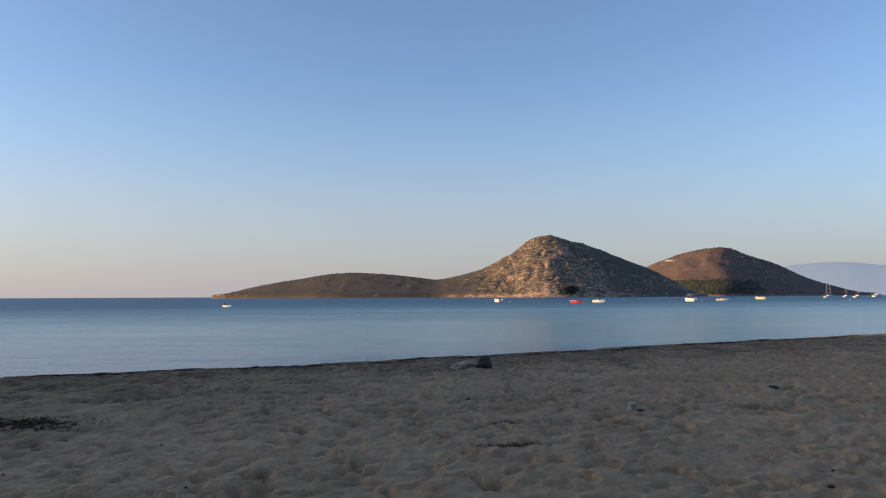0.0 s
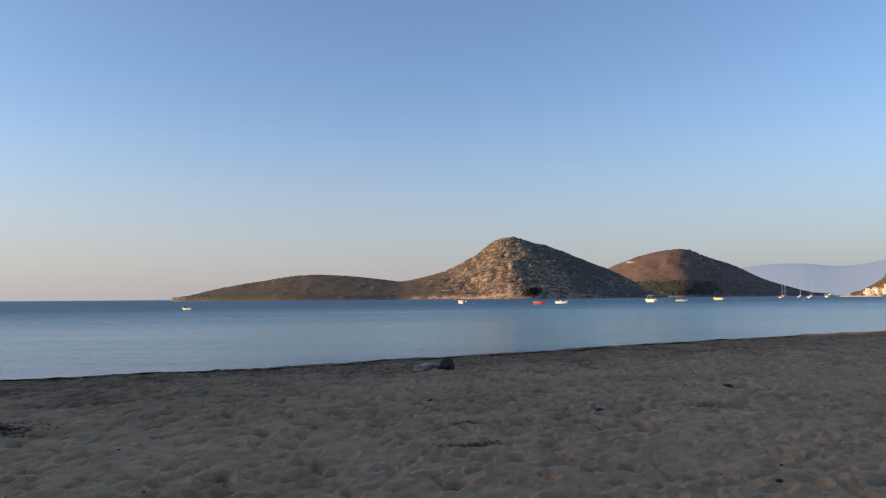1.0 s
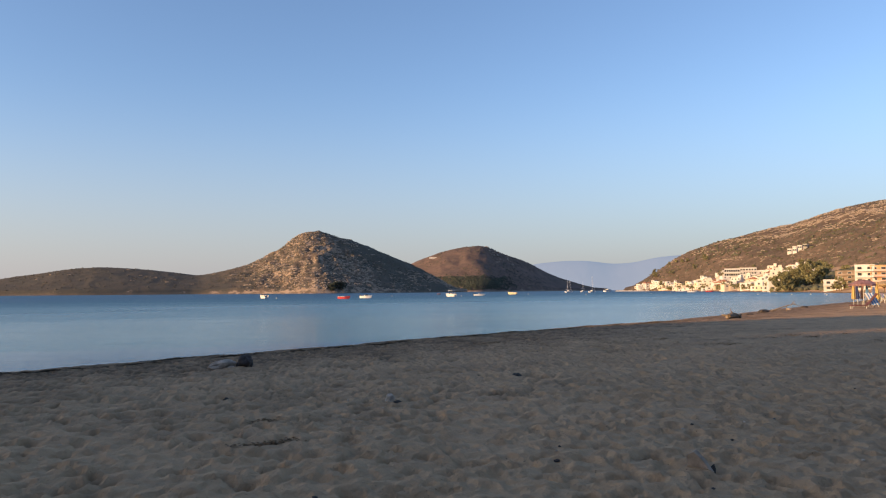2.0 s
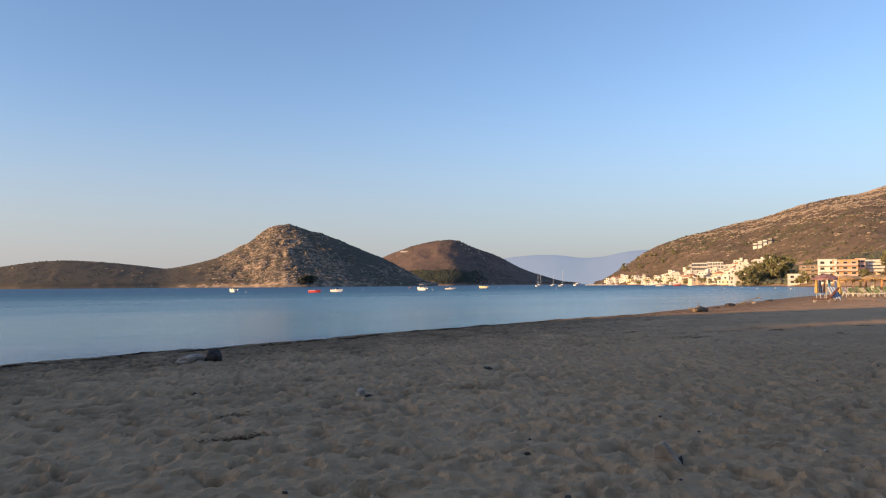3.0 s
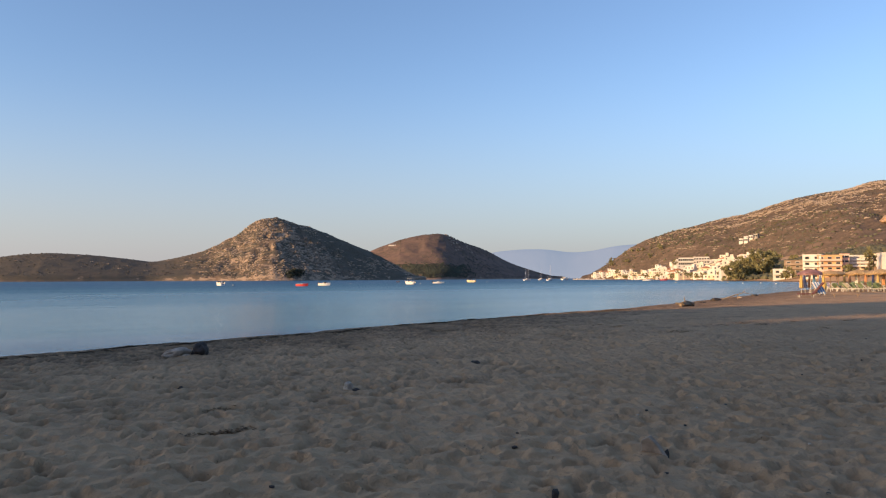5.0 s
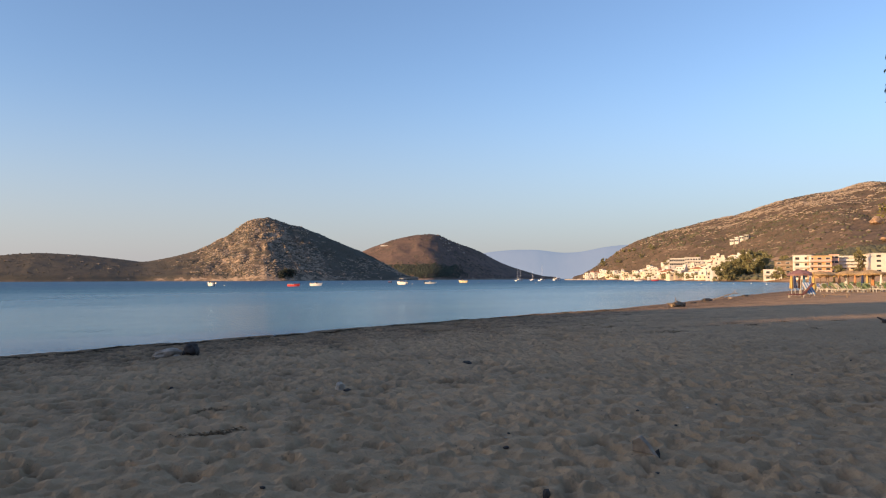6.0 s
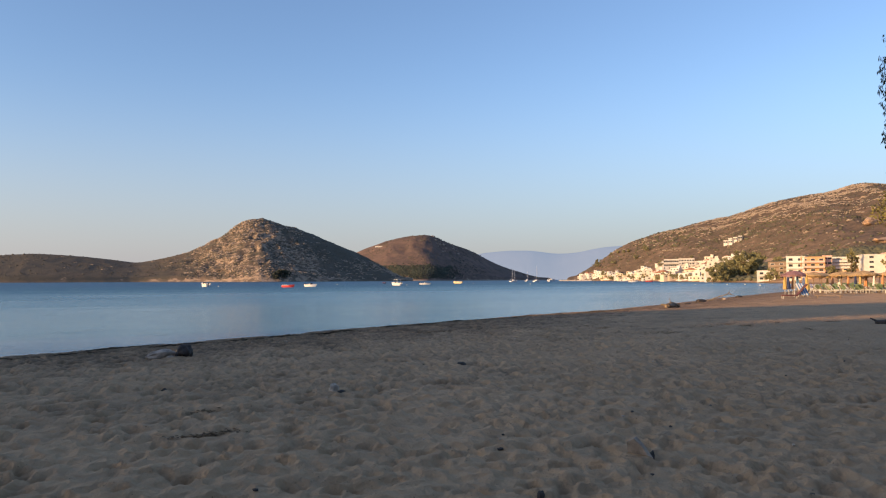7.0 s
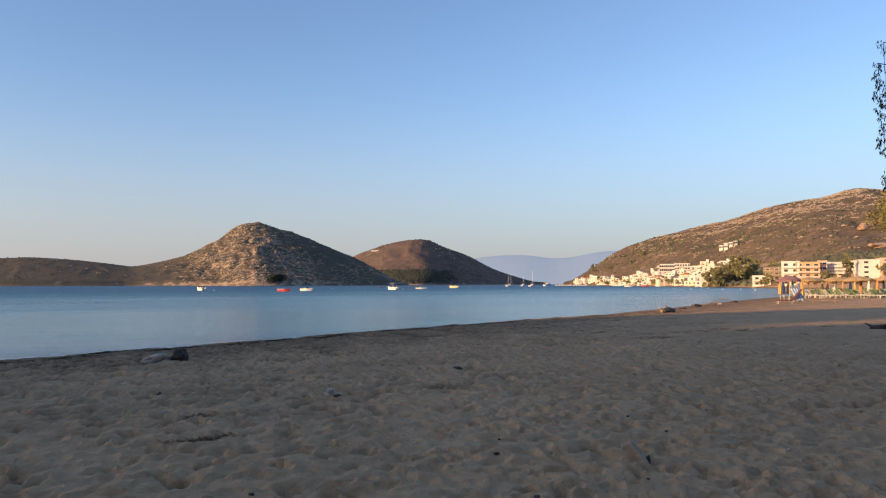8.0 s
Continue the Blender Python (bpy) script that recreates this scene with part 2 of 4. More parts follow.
SAND = sand_material()
SEA = sea_material()
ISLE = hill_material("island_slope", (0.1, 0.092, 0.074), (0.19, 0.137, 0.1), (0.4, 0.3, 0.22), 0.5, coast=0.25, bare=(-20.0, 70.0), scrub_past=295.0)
ISLE_FAR = hill_material("far_island_slope", (0.125, 0.094, 0.08), (0.205, 0.138, 0.108), (0.32, 0.25, 0.19), 0.6)
HILL = hill_material("mainland_slope", (0.108, 0.083, 0.06), (0.2, 0.14, 0.098), (0.34, 0.265, 0.2), 0.545, coast=0.0)
SCRUB = plain("scrub_leaves", (0.095, 0.088, 0.062), 0.9, 0.05, 0.4)
GREEN_SCRUB = plain("green_scrub_leaves", (0.1, 0.098, 0.055), 0.9, 0.05, 0.35)
LIMESTONE = plain("limestone", (0.34, 0.27, 0.205), 0.9, 0.2, 0.4)


# ---- ground: one sheet from the beach to the horizon, and under the sea ----
SHORE_Y = [-5200, -300, -100, -40, -20, 0, 10, 18, 24, 27.5, 34, 38.5, 47, 60, 88, 128, 195, 230, 257, 320, 560, 800, 960, 1060, 5200]
SHORE_X = [-420, -170, -110, -85, -75, -52, -28, -12.8, -1.4, 4, 15, 24, 37, 54, 95, 150, 238, 272, 279, 315, 440, 545, 640, 1100, 3200]


def inland(x, y):
    """Metres from the water's edge, positive on land."""
    sx = np.interp(y, SHORE_Y, SHORE_X)
    slope = (np.interp(y + 4, SHORE_Y, SHORE_X) - np.interp(y - 4, SHORE_Y, SHORE_X)) / 8
    return (x - sx) / np.sqrt(1 + slope ** 2)


def beach_height(x, y):
    s = inland(x, y) + 0.5 * fbm(x * 0.25, y * 0.25, 3, 5) * smoothstep(200, 60, np.hypot(x, y))
    land = np.interp(s, [-400, -60, -10, -1, 0, 1.2, 4, 9, 15, 45, 90, 400, 4000], [-9, -3.5, -0.9, -0.12, 0.0, 0.26, 0.42, 0.53, 0.6, 0.7, 1.4, 14, 40])
    town = np.interp(s, [-400, -60, -10, 0, 4, 10, 28, 46, 66, 88, 112, 160, 400, 4000], [-9, -4, -1.5, 0.0, 1.2, 1.8, 5.0, 9.0, 13.5, 18.0, 22.0, 27.0, 45.0, 70.0])
    far = smoothstep(260, 380, np.hypot(x, y)) * smoothstep(100, 200, y)
    return land + (town - land) * far


def spaced(fine0, fine1, step, end0, end1, grow):
    v = list(np.arange(fine0, fine1, step))
    d, p = step, v[-1]
    while p < end1:
        d *= grow
        p += d
        v.append(p)
    d, p, before = step, fine0, []
    while p > end0:
        d *= grow
        p -= d
        before.append(p)
    return np.array(before[::-1] + v)


def footprints(gx, gy, gz, xs, ys):
    """Press old, slumped footprints into the loose sand."""
    rng = np.random.default_rng(4)
    for _ in range(34000):
        x, y = rng.uniform(-16, 34), rng.uniform(-8, 36)
        s = float(inland(np.array(x), np.array(y)))
        if s < 2.5 or x > abs(y) * 1.7 + 6 or x < -0.75 * abs(y) - 5:
            continue
        ang, ln, wd = rng.uniform(0, math.pi), rng.uniform(0.065, 0.15), rng.uniform(0.045, 0.09)
        dep = rng.uniform(0.018, 0.062)
        i0, i1 = np.searchsorted(xs, (x - 0.3, x + 0.3))
        j0, j1 = np.searchsorted(ys, (y - 0.3, y + 0.3))
        if i1 - i0 < 2 or j1 - j0 < 2:
            continue
        dx, dy = gx[i0:i1, j0:j1] - x, gy[i0:i1, j0:j1] - y
        u, w = dx * math.cos(ang) + dy * math.sin(ang), dy * math.cos(ang) - dx * math.sin(ang)
        r = np.sqrt((u / ln) ** 2 + (w / wd) ** 2)
        gz[i0:i1, j0:j1] += dep * (-1 / (1 + r ** 9) + 0.22 * np.exp(-((r - 1.45) ** 2) * 9.0))


GRID = {}


def hollows(x, y, size, seed):
    """Distance to the nearest of many strewn points: scooped bowls with sharp crests between them."""
    u, v = x / size, y / size
    u, v = u + 0.35 * value_noise(u * 1.7, v * 1.7, seed + 1), v + 0.35 * value_noise(u * 1.7, v * 1.7, seed + 2)
    iu, iv = np.floor(u), np.floor(v)
    best = np.full(u.shape, 9.0)
    for a in (-1, 0, 1):
        for b in (-1, 0, 1):
            cx = iu + a + lattice(iu + a, iv + b, seed)
            cy = iv + b + lattice(iu + a, iv + b, seed + 9)
            best = np.minimum(best, (u - cx) ** 2 + (v - cy) ** 2)
    return np.sqrt(best)


def make_ground():
    xs = spaced(-7.5, 12.0, 0.026, -5200, 5200, 1.032)
    ys = [2.5]
    while ys[-1] < 5200:
        ys.append(ys[-1] + min(max(0.036, 0.0072 * ys[-1]), 400) * (1 if ys[-1] < 50 else 6))
    ys = np.array([-5200, -2000, -700, -250, -120, -70, -45, -30, -22, -17, -14, -12, -10.5] + list(np.arange(-9.5, 2.45, 0.11)) + ys)
    gx, gy = np.meshgrid(xs, ys, indexing="ij")
    gz = beach_height(gx, gy)
    s = inland(gx, gy)
    near = smoothstep(120, 40, np.hypot(gx, gy)) * smoothstep(0.2, 2.5, s)
    lumps = 0.07 * fbm(gx * 1.1, gy * 1.1, 4, 11) + 0.05 * fbm(gx * 2.6, gy * 2.6, 3, 21) + 0.03 * fbm(gx * 5.5, gy * 5.5, 2, 61) + 0.05 * fbm(gx * 0.3, gy * 0.3, 2, 31)
    ridges = 0.05 * (1 - np.abs(fbm(gx * 2.0, gy * 2.6, 2, 41)) * 2)
    bowls = 0.03 * np.minimum(hollows(gx, gy, 0.17, 71), 0.85) + 0.018 * hollows(gx, gy, 0.33, 81) - 0.03
    # slumped plates of sand with crisp little scarps between them
    bowls += 0.011 * np.tanh(11 * fbm(gx * 2.3, gy * 2.9, 3, 101)) + 0.014 * np.tanh(11 * fbm(gx * 5.2, gy * 6.0, 2, 111))
    gz = gz + near * (0.2 * lumps + 0.12 * ridges + bowls)
    footprints(gx, gy, gz, xs, ys)
    GRID.update(xs=xs, ys=ys, gz=gz)
    return tagged(new("ground", grid_mesh("ground", gx, gy, gz, SAND)), "grey-brown trampled beach sand sheet with old footprints", "sand", kind="structure")


ground = make_ground()
edge = 5600
sea_me = merged("sea", [(-edge, -edge, 0), (edge, -edge, 0), (edge, edge, 0), (-edge, edge, 0)], [(0, 1, 2, 3)], SEA)
tagged(new("water", sea_me), "calm blue sea at low sun with faint ripples", "sea", kind="structure")


# ---- islands, hill, distant mountains ----
def relief(name, az, d, ridge, front, back, material, rough, step, label, category, seed, cliff=1.0, smooth_below=None, recede=None):
    """A hill along a line square to the compass bearing az at distance d. ridge: metres along it and heights; front, back: half widths."""
    front_of = front if callable(front) else (lambda w: np.full_like(w, float(front)))
    rx, rz = [p[0] for p in ridge], [p[1] for p in ridge]
    u = np.arange(rx[0], rx[-1] + step, step)
    v = np.linspace(-1, 1, int((float(front_of(np.array(0.0))) + back) / step / 1.3))
    gu, gv = np.meshgrid(u, v, indexing="ij")
    soft = np.convolve(np.pad(np.interp(u, rx, rz), 3, mode="edge"), np.ones(7) / 7, "valid")
    top = np.repeat(np.maximum(soft - 5, 0.3 * soft)[:, None], len(v), 1)
    wide = np.clip(np.repeat((soft / max(rz))[:, None], len(v), 1), 0.0, 1) ** 0.55
    off = np.where(gv < 0, front_of(gu), back) * gv * (0.25 + 0.75 * wide)
    wob = fbm(gu / 90, off / 90, 3, seed) * 30
    prof = 1 - np.abs(gv) ** 1.25
    gully = np.abs(fbm((gu + wob) / 70, off / 160, 3, seed + 3))
    crag = np.abs(fbm(gu / 26, off / 26, 4, seed + 7))
    rough = rough * (smooth_below(gu) if smooth_below else 1.0)
    side = smoothstep(0.0, 0.35, np.abs(gv))
    h = top * prof - side * rough * (gully * 1.5 + crag * 1.0 + 0.35 * np.abs(fbm(gu / 11, off / 11, 3, seed + 5))) * np.sqrt(np.clip(prof, 0, 1)) * (0.04 + 0.96 * wide ** 2)
    h += rough * 0.12 * (0.3 + 0.7 * wide ** 2) * fbm(gu / 9, off / 9, 3, seed + 9)
    h += 5.0 * smoothstep(0.02, 0.1 + 0.6 * (1 - cliff), prof) - 4.0 * smoothstep(0.06, 0.0, prof)
    h = np.where(prof < 0.005, -3.0, h)
    ca, sa = math.cos(radians(az)), math.sin(radians(az))
    depth = d + off
    gx, gy = gu * ca + depth * sa, -gu * sa + depth * ca
    if recede:
        k = recede(gu)
        gx, gy, h = gx * k, gy * k, h * k
    ob = tagged(new(name, grid_mesh(name, gx, gy, h, material)), label, category, kind="structure")
    return ob, gx, gy, h


def strew(name, g, count, size, material, label, category, seed, weight, turn=0.0, run=1):
    """Many small lumps on a slope, as one object. size: half length, depth, height; run: lumps in a row along the contour."""
    rng = np.random.default_rng(seed)
    gx, gy, gz = g
    n, m = gx.shape
    w = np.clip(weight(gx, gy, gz), 0, None)[:-1, :-1] * (gz[:-1, :-1] > 0.5)
    w = w * np.hypot(gx[1:, :-1] - gx[:-1, :-1], gy[1:, :-1] - gy[:-1, :-1]) * np.hypot(gx[:-1, 1:] - gx[:-1, :-1], gy[:-1, 1:] - gy[:-1, :-1])
    cell = rng.choice(w.size, count, p=(w / w.sum()).ravel())
    fi, fj = cell // (m - 1) + rng.random(count), cell % (m - 1) + rng.random(count)
    step = float(np.hypot(gx[1, 0] - gx[0, 0], gy[1, 0] - gy[0, 0]))
    if run > 1:
        k = rng.integers(1, run + 1, count)
        first = np.repeat(np.arange(count), k)
        nth = np.arange(len(first)) - np.repeat(np.cumsum(k) - k, k)
        fi = fi[first] + nth * 1.7 * size[0] / step * rng.uniform(0.7, 1.3, len(first))
        fj = fj[first] + rng.uniform(-0.12, 0.12, len(first))
    fi, fj = np.clip(fi, 0, n - 1.01), np.clip(fj, 0, m - 1.01)
    i, j = fi.astype(int), fj.astype(int)
    u, v = (fi - i)[:, None], (fj - j)[:, None]
    grid = np.stack([gx, gy, gz], axis=-1)
    p = (grid[i, j] * (1 - u) + grid[i + 1, j] * u) * (1 - v) + (grid[i, j + 1] * (1 - u) + grid[i + 1, j + 1] * u) * v
    bm = bmesh.new()
    bmesh.ops.create_icosphere(bm, subdivisions=1, radius=1)
    bv = np.array([q.co[:] for q in bm.verts])
    bf = np.array([[q.index for q in f.verts] for f in bm.faces])
    bm.free()
    c = len(p)
    lump = bv[None] * rng.uniform(0.65, 1.25, (c, len(bv), 1)) * np.array(size) * rng.uniform(0.45, 1.35, (c, 1, 1)) * rng.uniform(0.75, 1.25, (c, 1, 3))
    a = radians(turn) + rng.normal(0, 0.25, (c, 1))
    lx, ly = lump[:, :, 0] * np.cos(a) - lump[:, :, 1] * np.sin(a), lump[:, :, 0] * np.sin(a) + lump[:, :, 1] * np.cos(a)
    co = np.stack([lx, ly, lump[:, :, 2]], axis=-1) + p[:, None] + np.array((0, 0, size[2] * 0.25))
    faces = (bf[None] + (np.arange(c) * len(bv))[:, None, None]).reshape(-1, 3)
    return tagged(new(name, merged(name, co.reshape(-1, 3).tolist(), faces.tolist(), material, True)), label, category, kind="stuff")


RIDGE_A = [(-372, 3.2), (-354, 11.4), (-316, 20.4), (-281, 26.7), (-244, 31.9), (-208, 38.1), (-170, 40.7), (-134, 39.6), (-97, 36.7), (-62, 32.9),
           (-29, 28.3), (2, 34.5), (25, 40.8), (49, 47.9), (66, 56.1), (89, 69.6), (107, 83.2), (126, 95.9), (145, 101.3), (162, 97.6),
           (181, 90.1), (200, 87.3), (221, 79.9), (249, 68.8), (275, 57.8), (303, 47.7), (329, 34.9), (352, 23.1), (370, 9.4), (377, 3.0)]
RIDGE_B = [(-284, 12), (-239, 40), (-197, 66), (-149, 84), (-125, 92.3), (-95, 100.4), (-65, 104.5), (-30, 107.2), (-18, 106.8), (-3, 95.4),
           (27, 83.8), (59, 74.5), (92, 58.4), (122, 41.3), (155, 28.0), (185, 18.4), (215, 10.1), (239, 3.1)]
RIDGE_H = [(-210, 2.9), (-190, 15.5), (-164, 31.3), (-143, 47.8), (-114, 60.5), (-83, 68.9), (-52, 76.3), (-21, 84.4), (2, 87.7), (25, 93.4),
           (54, 103.5), (83, 111.0), (110, 115.3), (139, 117.3), (153, 122.8), (164, 128.3), (186, 128.1), (204, 122.7), (274, 104.0), (379, 67.9), (520, 20)]
RIDGE_F = [(-1092, 60), (-680, 110), (-422, 144), (-350, 168), (-175, 184), (-32, 183), (119, 161), (238, 167), (374, 197), (478, 207), (680, 215), (1092, 163)]

island, ax, ay, az_ = relief("island", 1, 1180, RIDGE_A, 190, 150, ISLE, 21, 3, "rocky brown island with a craggy limestone peak and low scrub", "island", 51, smooth_below=lambda w: 0.3 + 0.7 * smoothstep(0, 70, w), recede=lambda w: 1 + 0.06 * smoothstep(100, 400, w))
island_far, bx, by, bz = relief("island", 22, 1700, RIDGE_B, 230, 200, ISLE_FAR, 9, 6, "smooth brown scrub-covered island beyond the first", "island", 73, recede=lambda w: 1 + 0.18 * smoothstep(-60, 260, w))


def hill_front(w):
    """The hill's foot lies close behind its ridge by the cape and far before it at the other end."""
    return np.interp(w, (-210, -100, 0, 100, 500), (140, 240, 400, 600, 650))


hill, hx, hy, hz = relief("hill", 43, 1100, RIDGE_H, hill_front, 260, HILL, 10, 5, "dry brown hillside with scrub and pale rocks above the town", "hill", 91, 0.0)

# air haze put into the mountains' colour: a bluish base and a faint glow
HAZE = Nodes("mountain_haze_glow")
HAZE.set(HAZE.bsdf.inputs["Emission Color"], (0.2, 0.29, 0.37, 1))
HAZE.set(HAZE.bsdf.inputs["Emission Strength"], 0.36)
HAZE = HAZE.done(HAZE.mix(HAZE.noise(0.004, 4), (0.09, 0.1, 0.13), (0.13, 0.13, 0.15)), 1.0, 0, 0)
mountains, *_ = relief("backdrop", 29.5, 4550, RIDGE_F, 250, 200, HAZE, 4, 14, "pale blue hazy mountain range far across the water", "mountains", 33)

# unseen headland beside the bay, added to cast the long shadow on the near sand
# the notch near 21 lets a thin streak of sun through
RIDGE_S = [(-170, 30), (-120, 55), (-60, 78), (0, 84), (12, 82), (17, 66), (19.5, 61), (20.5, 40.3), (22.5, 40.3), (23.5, 61), (31, 59), (33, 55), (34.5, 25), (37, 2)]
headland, *_ = relief("headland", -90, 175, RIDGE_S, 45, 60, HILL, 2, 0.5, "steep unseen headland added to shade the near sand", "headland", 12)
pivot = Matrix.Translation((25.4, 31.3, 0))
headland.matrix_basis = pivot @ Matrix.Rotation(radians(-90 - SUN_AZ), 4, "Z") @ pivot.inverted()

# unseen plain block closing the camera's back, added to cut off sky light
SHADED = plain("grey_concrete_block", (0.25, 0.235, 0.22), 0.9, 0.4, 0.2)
hotel = empty("sky_blocker", pose(-28, -15, 0.4, 0, 0, 3), "plain grey unseen block added to cut off sky light behind the beach", "building")
part("wall", box(0, 75, -12, 0, -1, 14), SHADED, hotel)
part("roof", box(-0.3, 75.3, -12.3, 0.3, 14, 14.5, bevel=0.05), SHADED, hotel)
PINE_FAR = plain("far_pine_needles", (0.046, 0.056, 0.038), 0.9, 0.05, 0.3)


def flank(x, y, z):
    """One on the craggy sunny side of the high peak, nought on its scrubby farther flank and on the low spit."""
    return smoothstep(20, 75, x) * smoothstep(45, -25, x + 0.9 * z - 275)


def patchy(x, y, size, seed):
    return smoothstep(-0.25, 0.35, fbm(x / size, y / size, 3, seed))


A_, B_, H_ = (ax, ay, az_), (bx, by, bz), (hx, hy, hz)
strew("hill_shrubs", A_, 6500, (0.95, 0.95, 0.65), SCRUB, "dark green-brown scrub bushes dotted over the rocky island", "bushes", 3,
      lambda x, y, z: (0.3 + patchy(x, y, 40, 3)) * smoothstep(2, 6, z) * (0.25 + 0.75 * smoothstep(0, 80, x)))
strew("island_rocks", A_, 2300, (2.0, 1.0, 0.75), LIMESTONE, "pale limestone ledges and outcrops on the rocky island", "rocks", 8,
      lambda x, y, z: flank(x, y, z) * (0.15 + patchy(x, y, 28, 5)), -1, 3)
strew("island_rocks", A_, 1000, (1.7, 0.9, 0.7), LIMESTONE, "pale limestone ledges low on the scrubby flank", "rocks", 9,
      lambda x, y, z: smoothstep(180, 240, x) * smoothstep(45, 15, z) * patchy(x, y, 30, 6) + 0.01 * smoothstep(10, 20, z), -1, 3)
strew("shore_rocks", A_, 1200, (1.3, 1.0, 0.8), LIMESTONE, "pale rocks along the waterline of the rocky island", "rocks", 10,
      lambda x, y, z: smoothstep(3.2, 1.2, z) * (0.35 + 0.65 * patchy(x, y, 20, 8)))
strew("hill_shrubs", B_, 2500, (1.3, 1.3, 0.8), SCRUB, "dark scrub bushes on the farther brown island", "bushes", 13,
      lambda x, y, z: (0.1 + patchy(x, y, 60, 9)) * smoothstep(4, 10, z))
strew("pine_grove", B_, 5000, (1.6, 1.6, 1.2), PINE_FAR, "dark green pine grove along the foot of the farther island", "trees", 23,
      lambda x, y, z: smoothstep(34, 26, z + 9 * patchy(x, y, 50, 2)) * smoothstep(450, 480, x) * smoothstep(640, 540, x))
strew("island_rocks", B_, 70, (2.2, 1.6, 1.6), LIMESTONE, "pale crags below the top of the farther island", "rocks", 29,
      lambda x, y, z: smoothstep(600, 625, x) * smoothstep(690, 650, x) * smoothstep(60, 75, z) * patchy(x, y, 25, 4), -22, 2)
strew("hill_shrubs", H_, 12000, (0.95, 0.95, 0.6), SCRUB, "dark scrub bushes dotted over the dry hillside", "bushes", 17,
      lambda x, y, z: (0.25 + patchy(x, y, 50, 7)) * smoothstep(5, 12, z))
strew("hill_shrubs", H_, 7000, (1.5, 1.5, 1.1), GREEN_SCRUB, "thick green scrub and young pines on the lower hillside", "bushes", 18,
      lambda x, y, z: smoothstep(85, 45, z) * smoothstep(10, 18, z) * (0.15 + 0.85 * smoothstep(580, 680, x)) * (0.25 + patchy(x, y, 60, 12)))
strew("hill_rocks", H_, 6800, (1.3, 0.65, 0.6), LIMESTONE, "pale limestone ledges in bands across the dry hillside", "rocks", 19,
      lambda x, y, z: smoothstep(22, 70, z) * (0.25 + 0.75 * smoothstep(640, 780, x)) * (0.25 + patchy(x, y, 40, 15) ** 2) * (0.25 + smoothstep(-0.2, 0.5, np.sin(z / 2.6 + 3 * fbm(x / 90, y / 90, 2, 4)))), -43, 5)


# scrubby ground between the hotels and the hill
ga, gd = np.meshgrid(np.radians(np.linspace(43.2, 59, 70)), np.linspace(428, 640, 70), indexing="ij")
P_ = (gd * np.sin(ga), gd * np.cos(ga), beach_height(gd * np.sin(ga), gd * np.cos(ga)))
strew("shrubs", P_, 3200, (2.3, 2.3, 1.5), GREEN_SCRUB, "green-brown scrub on the rising ground behind the hotels", "bushes", 37,
      lambda x, y, z: 0.3 + patchy(x, y, 25, 17))


def ground_z(x, y):
    return float(beach_height(np.array(float(x)), np.array(float(y))))


def land_z(x, y):
    """The ground's height, or the hillside's where that stands higher."""
    d = (hx - x) ** 2 + (hy - y) ** 2
    k = np.unravel_index(np.argmin(d), d.shape)
    return max(ground_z(x, y), float(hz[k])) if d[k] < 100 else ground_z(x, y)


def on_slope(gx, gy, gz, az, el):
    """The nearest place of a slope that rises to that elevation at that bearing."""
    d = np.hypot(gx, gy)
    ok = (np.abs(np.degrees(np.arctan2(gx, gy)) - az) < 0.22) & (np.degrees(np.arctan2(gz - 2.2, d)) >= el)
    k = np.unravel_index(np.argmin(np.where(ok, d, 1e9)), d.shape)
    return Vector((gx[k], gy[k], gz[k]))


# ---- materials of the things ----
WHITE = plain("whitewash", (0.62, 0.59, 0.54), 0.85, 0.3, 0.12)
PLASTER = plain("off_white_plaster", (0.66, 0.6, 0.5), 0.85, 0.4, 0.15)
CREAM = plain("cream_render", (0.7, 0.58, 0.42), 0.85, 0.3, 0.15)
OCHRE = plain("ochre_render", (0.6, 0.36, 0.18), 0.85, 0.3, 0.15)
PINK = plain("pink_render", (0.66, 0.42, 0.34), 0.85, 0.3, 0.12)
ROOF_TILE = plain("terracotta", (0.42, 0.19, 0.1), 0.85, 1.0, 0.3)
CONCRETE = plain("concrete", (0.42, 0.38, 0.33), 0.9, 0.5, 0.2)
BROWN = plain("brown_timber_and_render", (0.25, 0.18, 0.125), 0.85, 0.4, 0.25)
TAN = plain("tan_render", (0.3, 0.225, 0.16), 0.85, 0.4, 0.2)
GLASS = plain("dark_window_glass", (0.045, 0.05, 0.055), 0.12, 0.3, 0.3)
GELCOAT = plain("white_gelcoat", (0.8, 0.79, 0.76), 0.3, 1.5, 0.08)
RED_PAINT = plain("red_boat_paint", (0.62, 0.07, 0.07), 0.4, 1.5, 0.2)
NAVY = plain("navy_blue_paint", (0.03, 0.05, 0.12), 0.4, 2.0, 0.2)
YELLOW = plain("yellow_boat_paint", (0.74, 0.62, 0.38), 0.45, 1.5, 0.15)
GREY_RUBBER = plain("grey_rubber", (0.45, 0.47, 0.5), 0.55, 2.0, 0.12)
BLACK = plain("black_plastic", (0.02, 0.02, 0.022), 0.45, 5.0, 0.3)
ALU = plain("mast_aluminium", (0.75, 0.74, 0.72), 0.35, 2.0, 0.1, 0.6)
WOOD = plain("weathered_wood", (0.27, 0.19, 0.12), 0.85, 4.0, 0.4)
DRIFT = plain("bleached_driftwood", (0.24, 0.185, 0.125), 0.9, 5.0, 0.35)
THATCH = plain("straw_thatch", (0.5, 0.34, 0.165), 0.95, 6.0, 0.45)
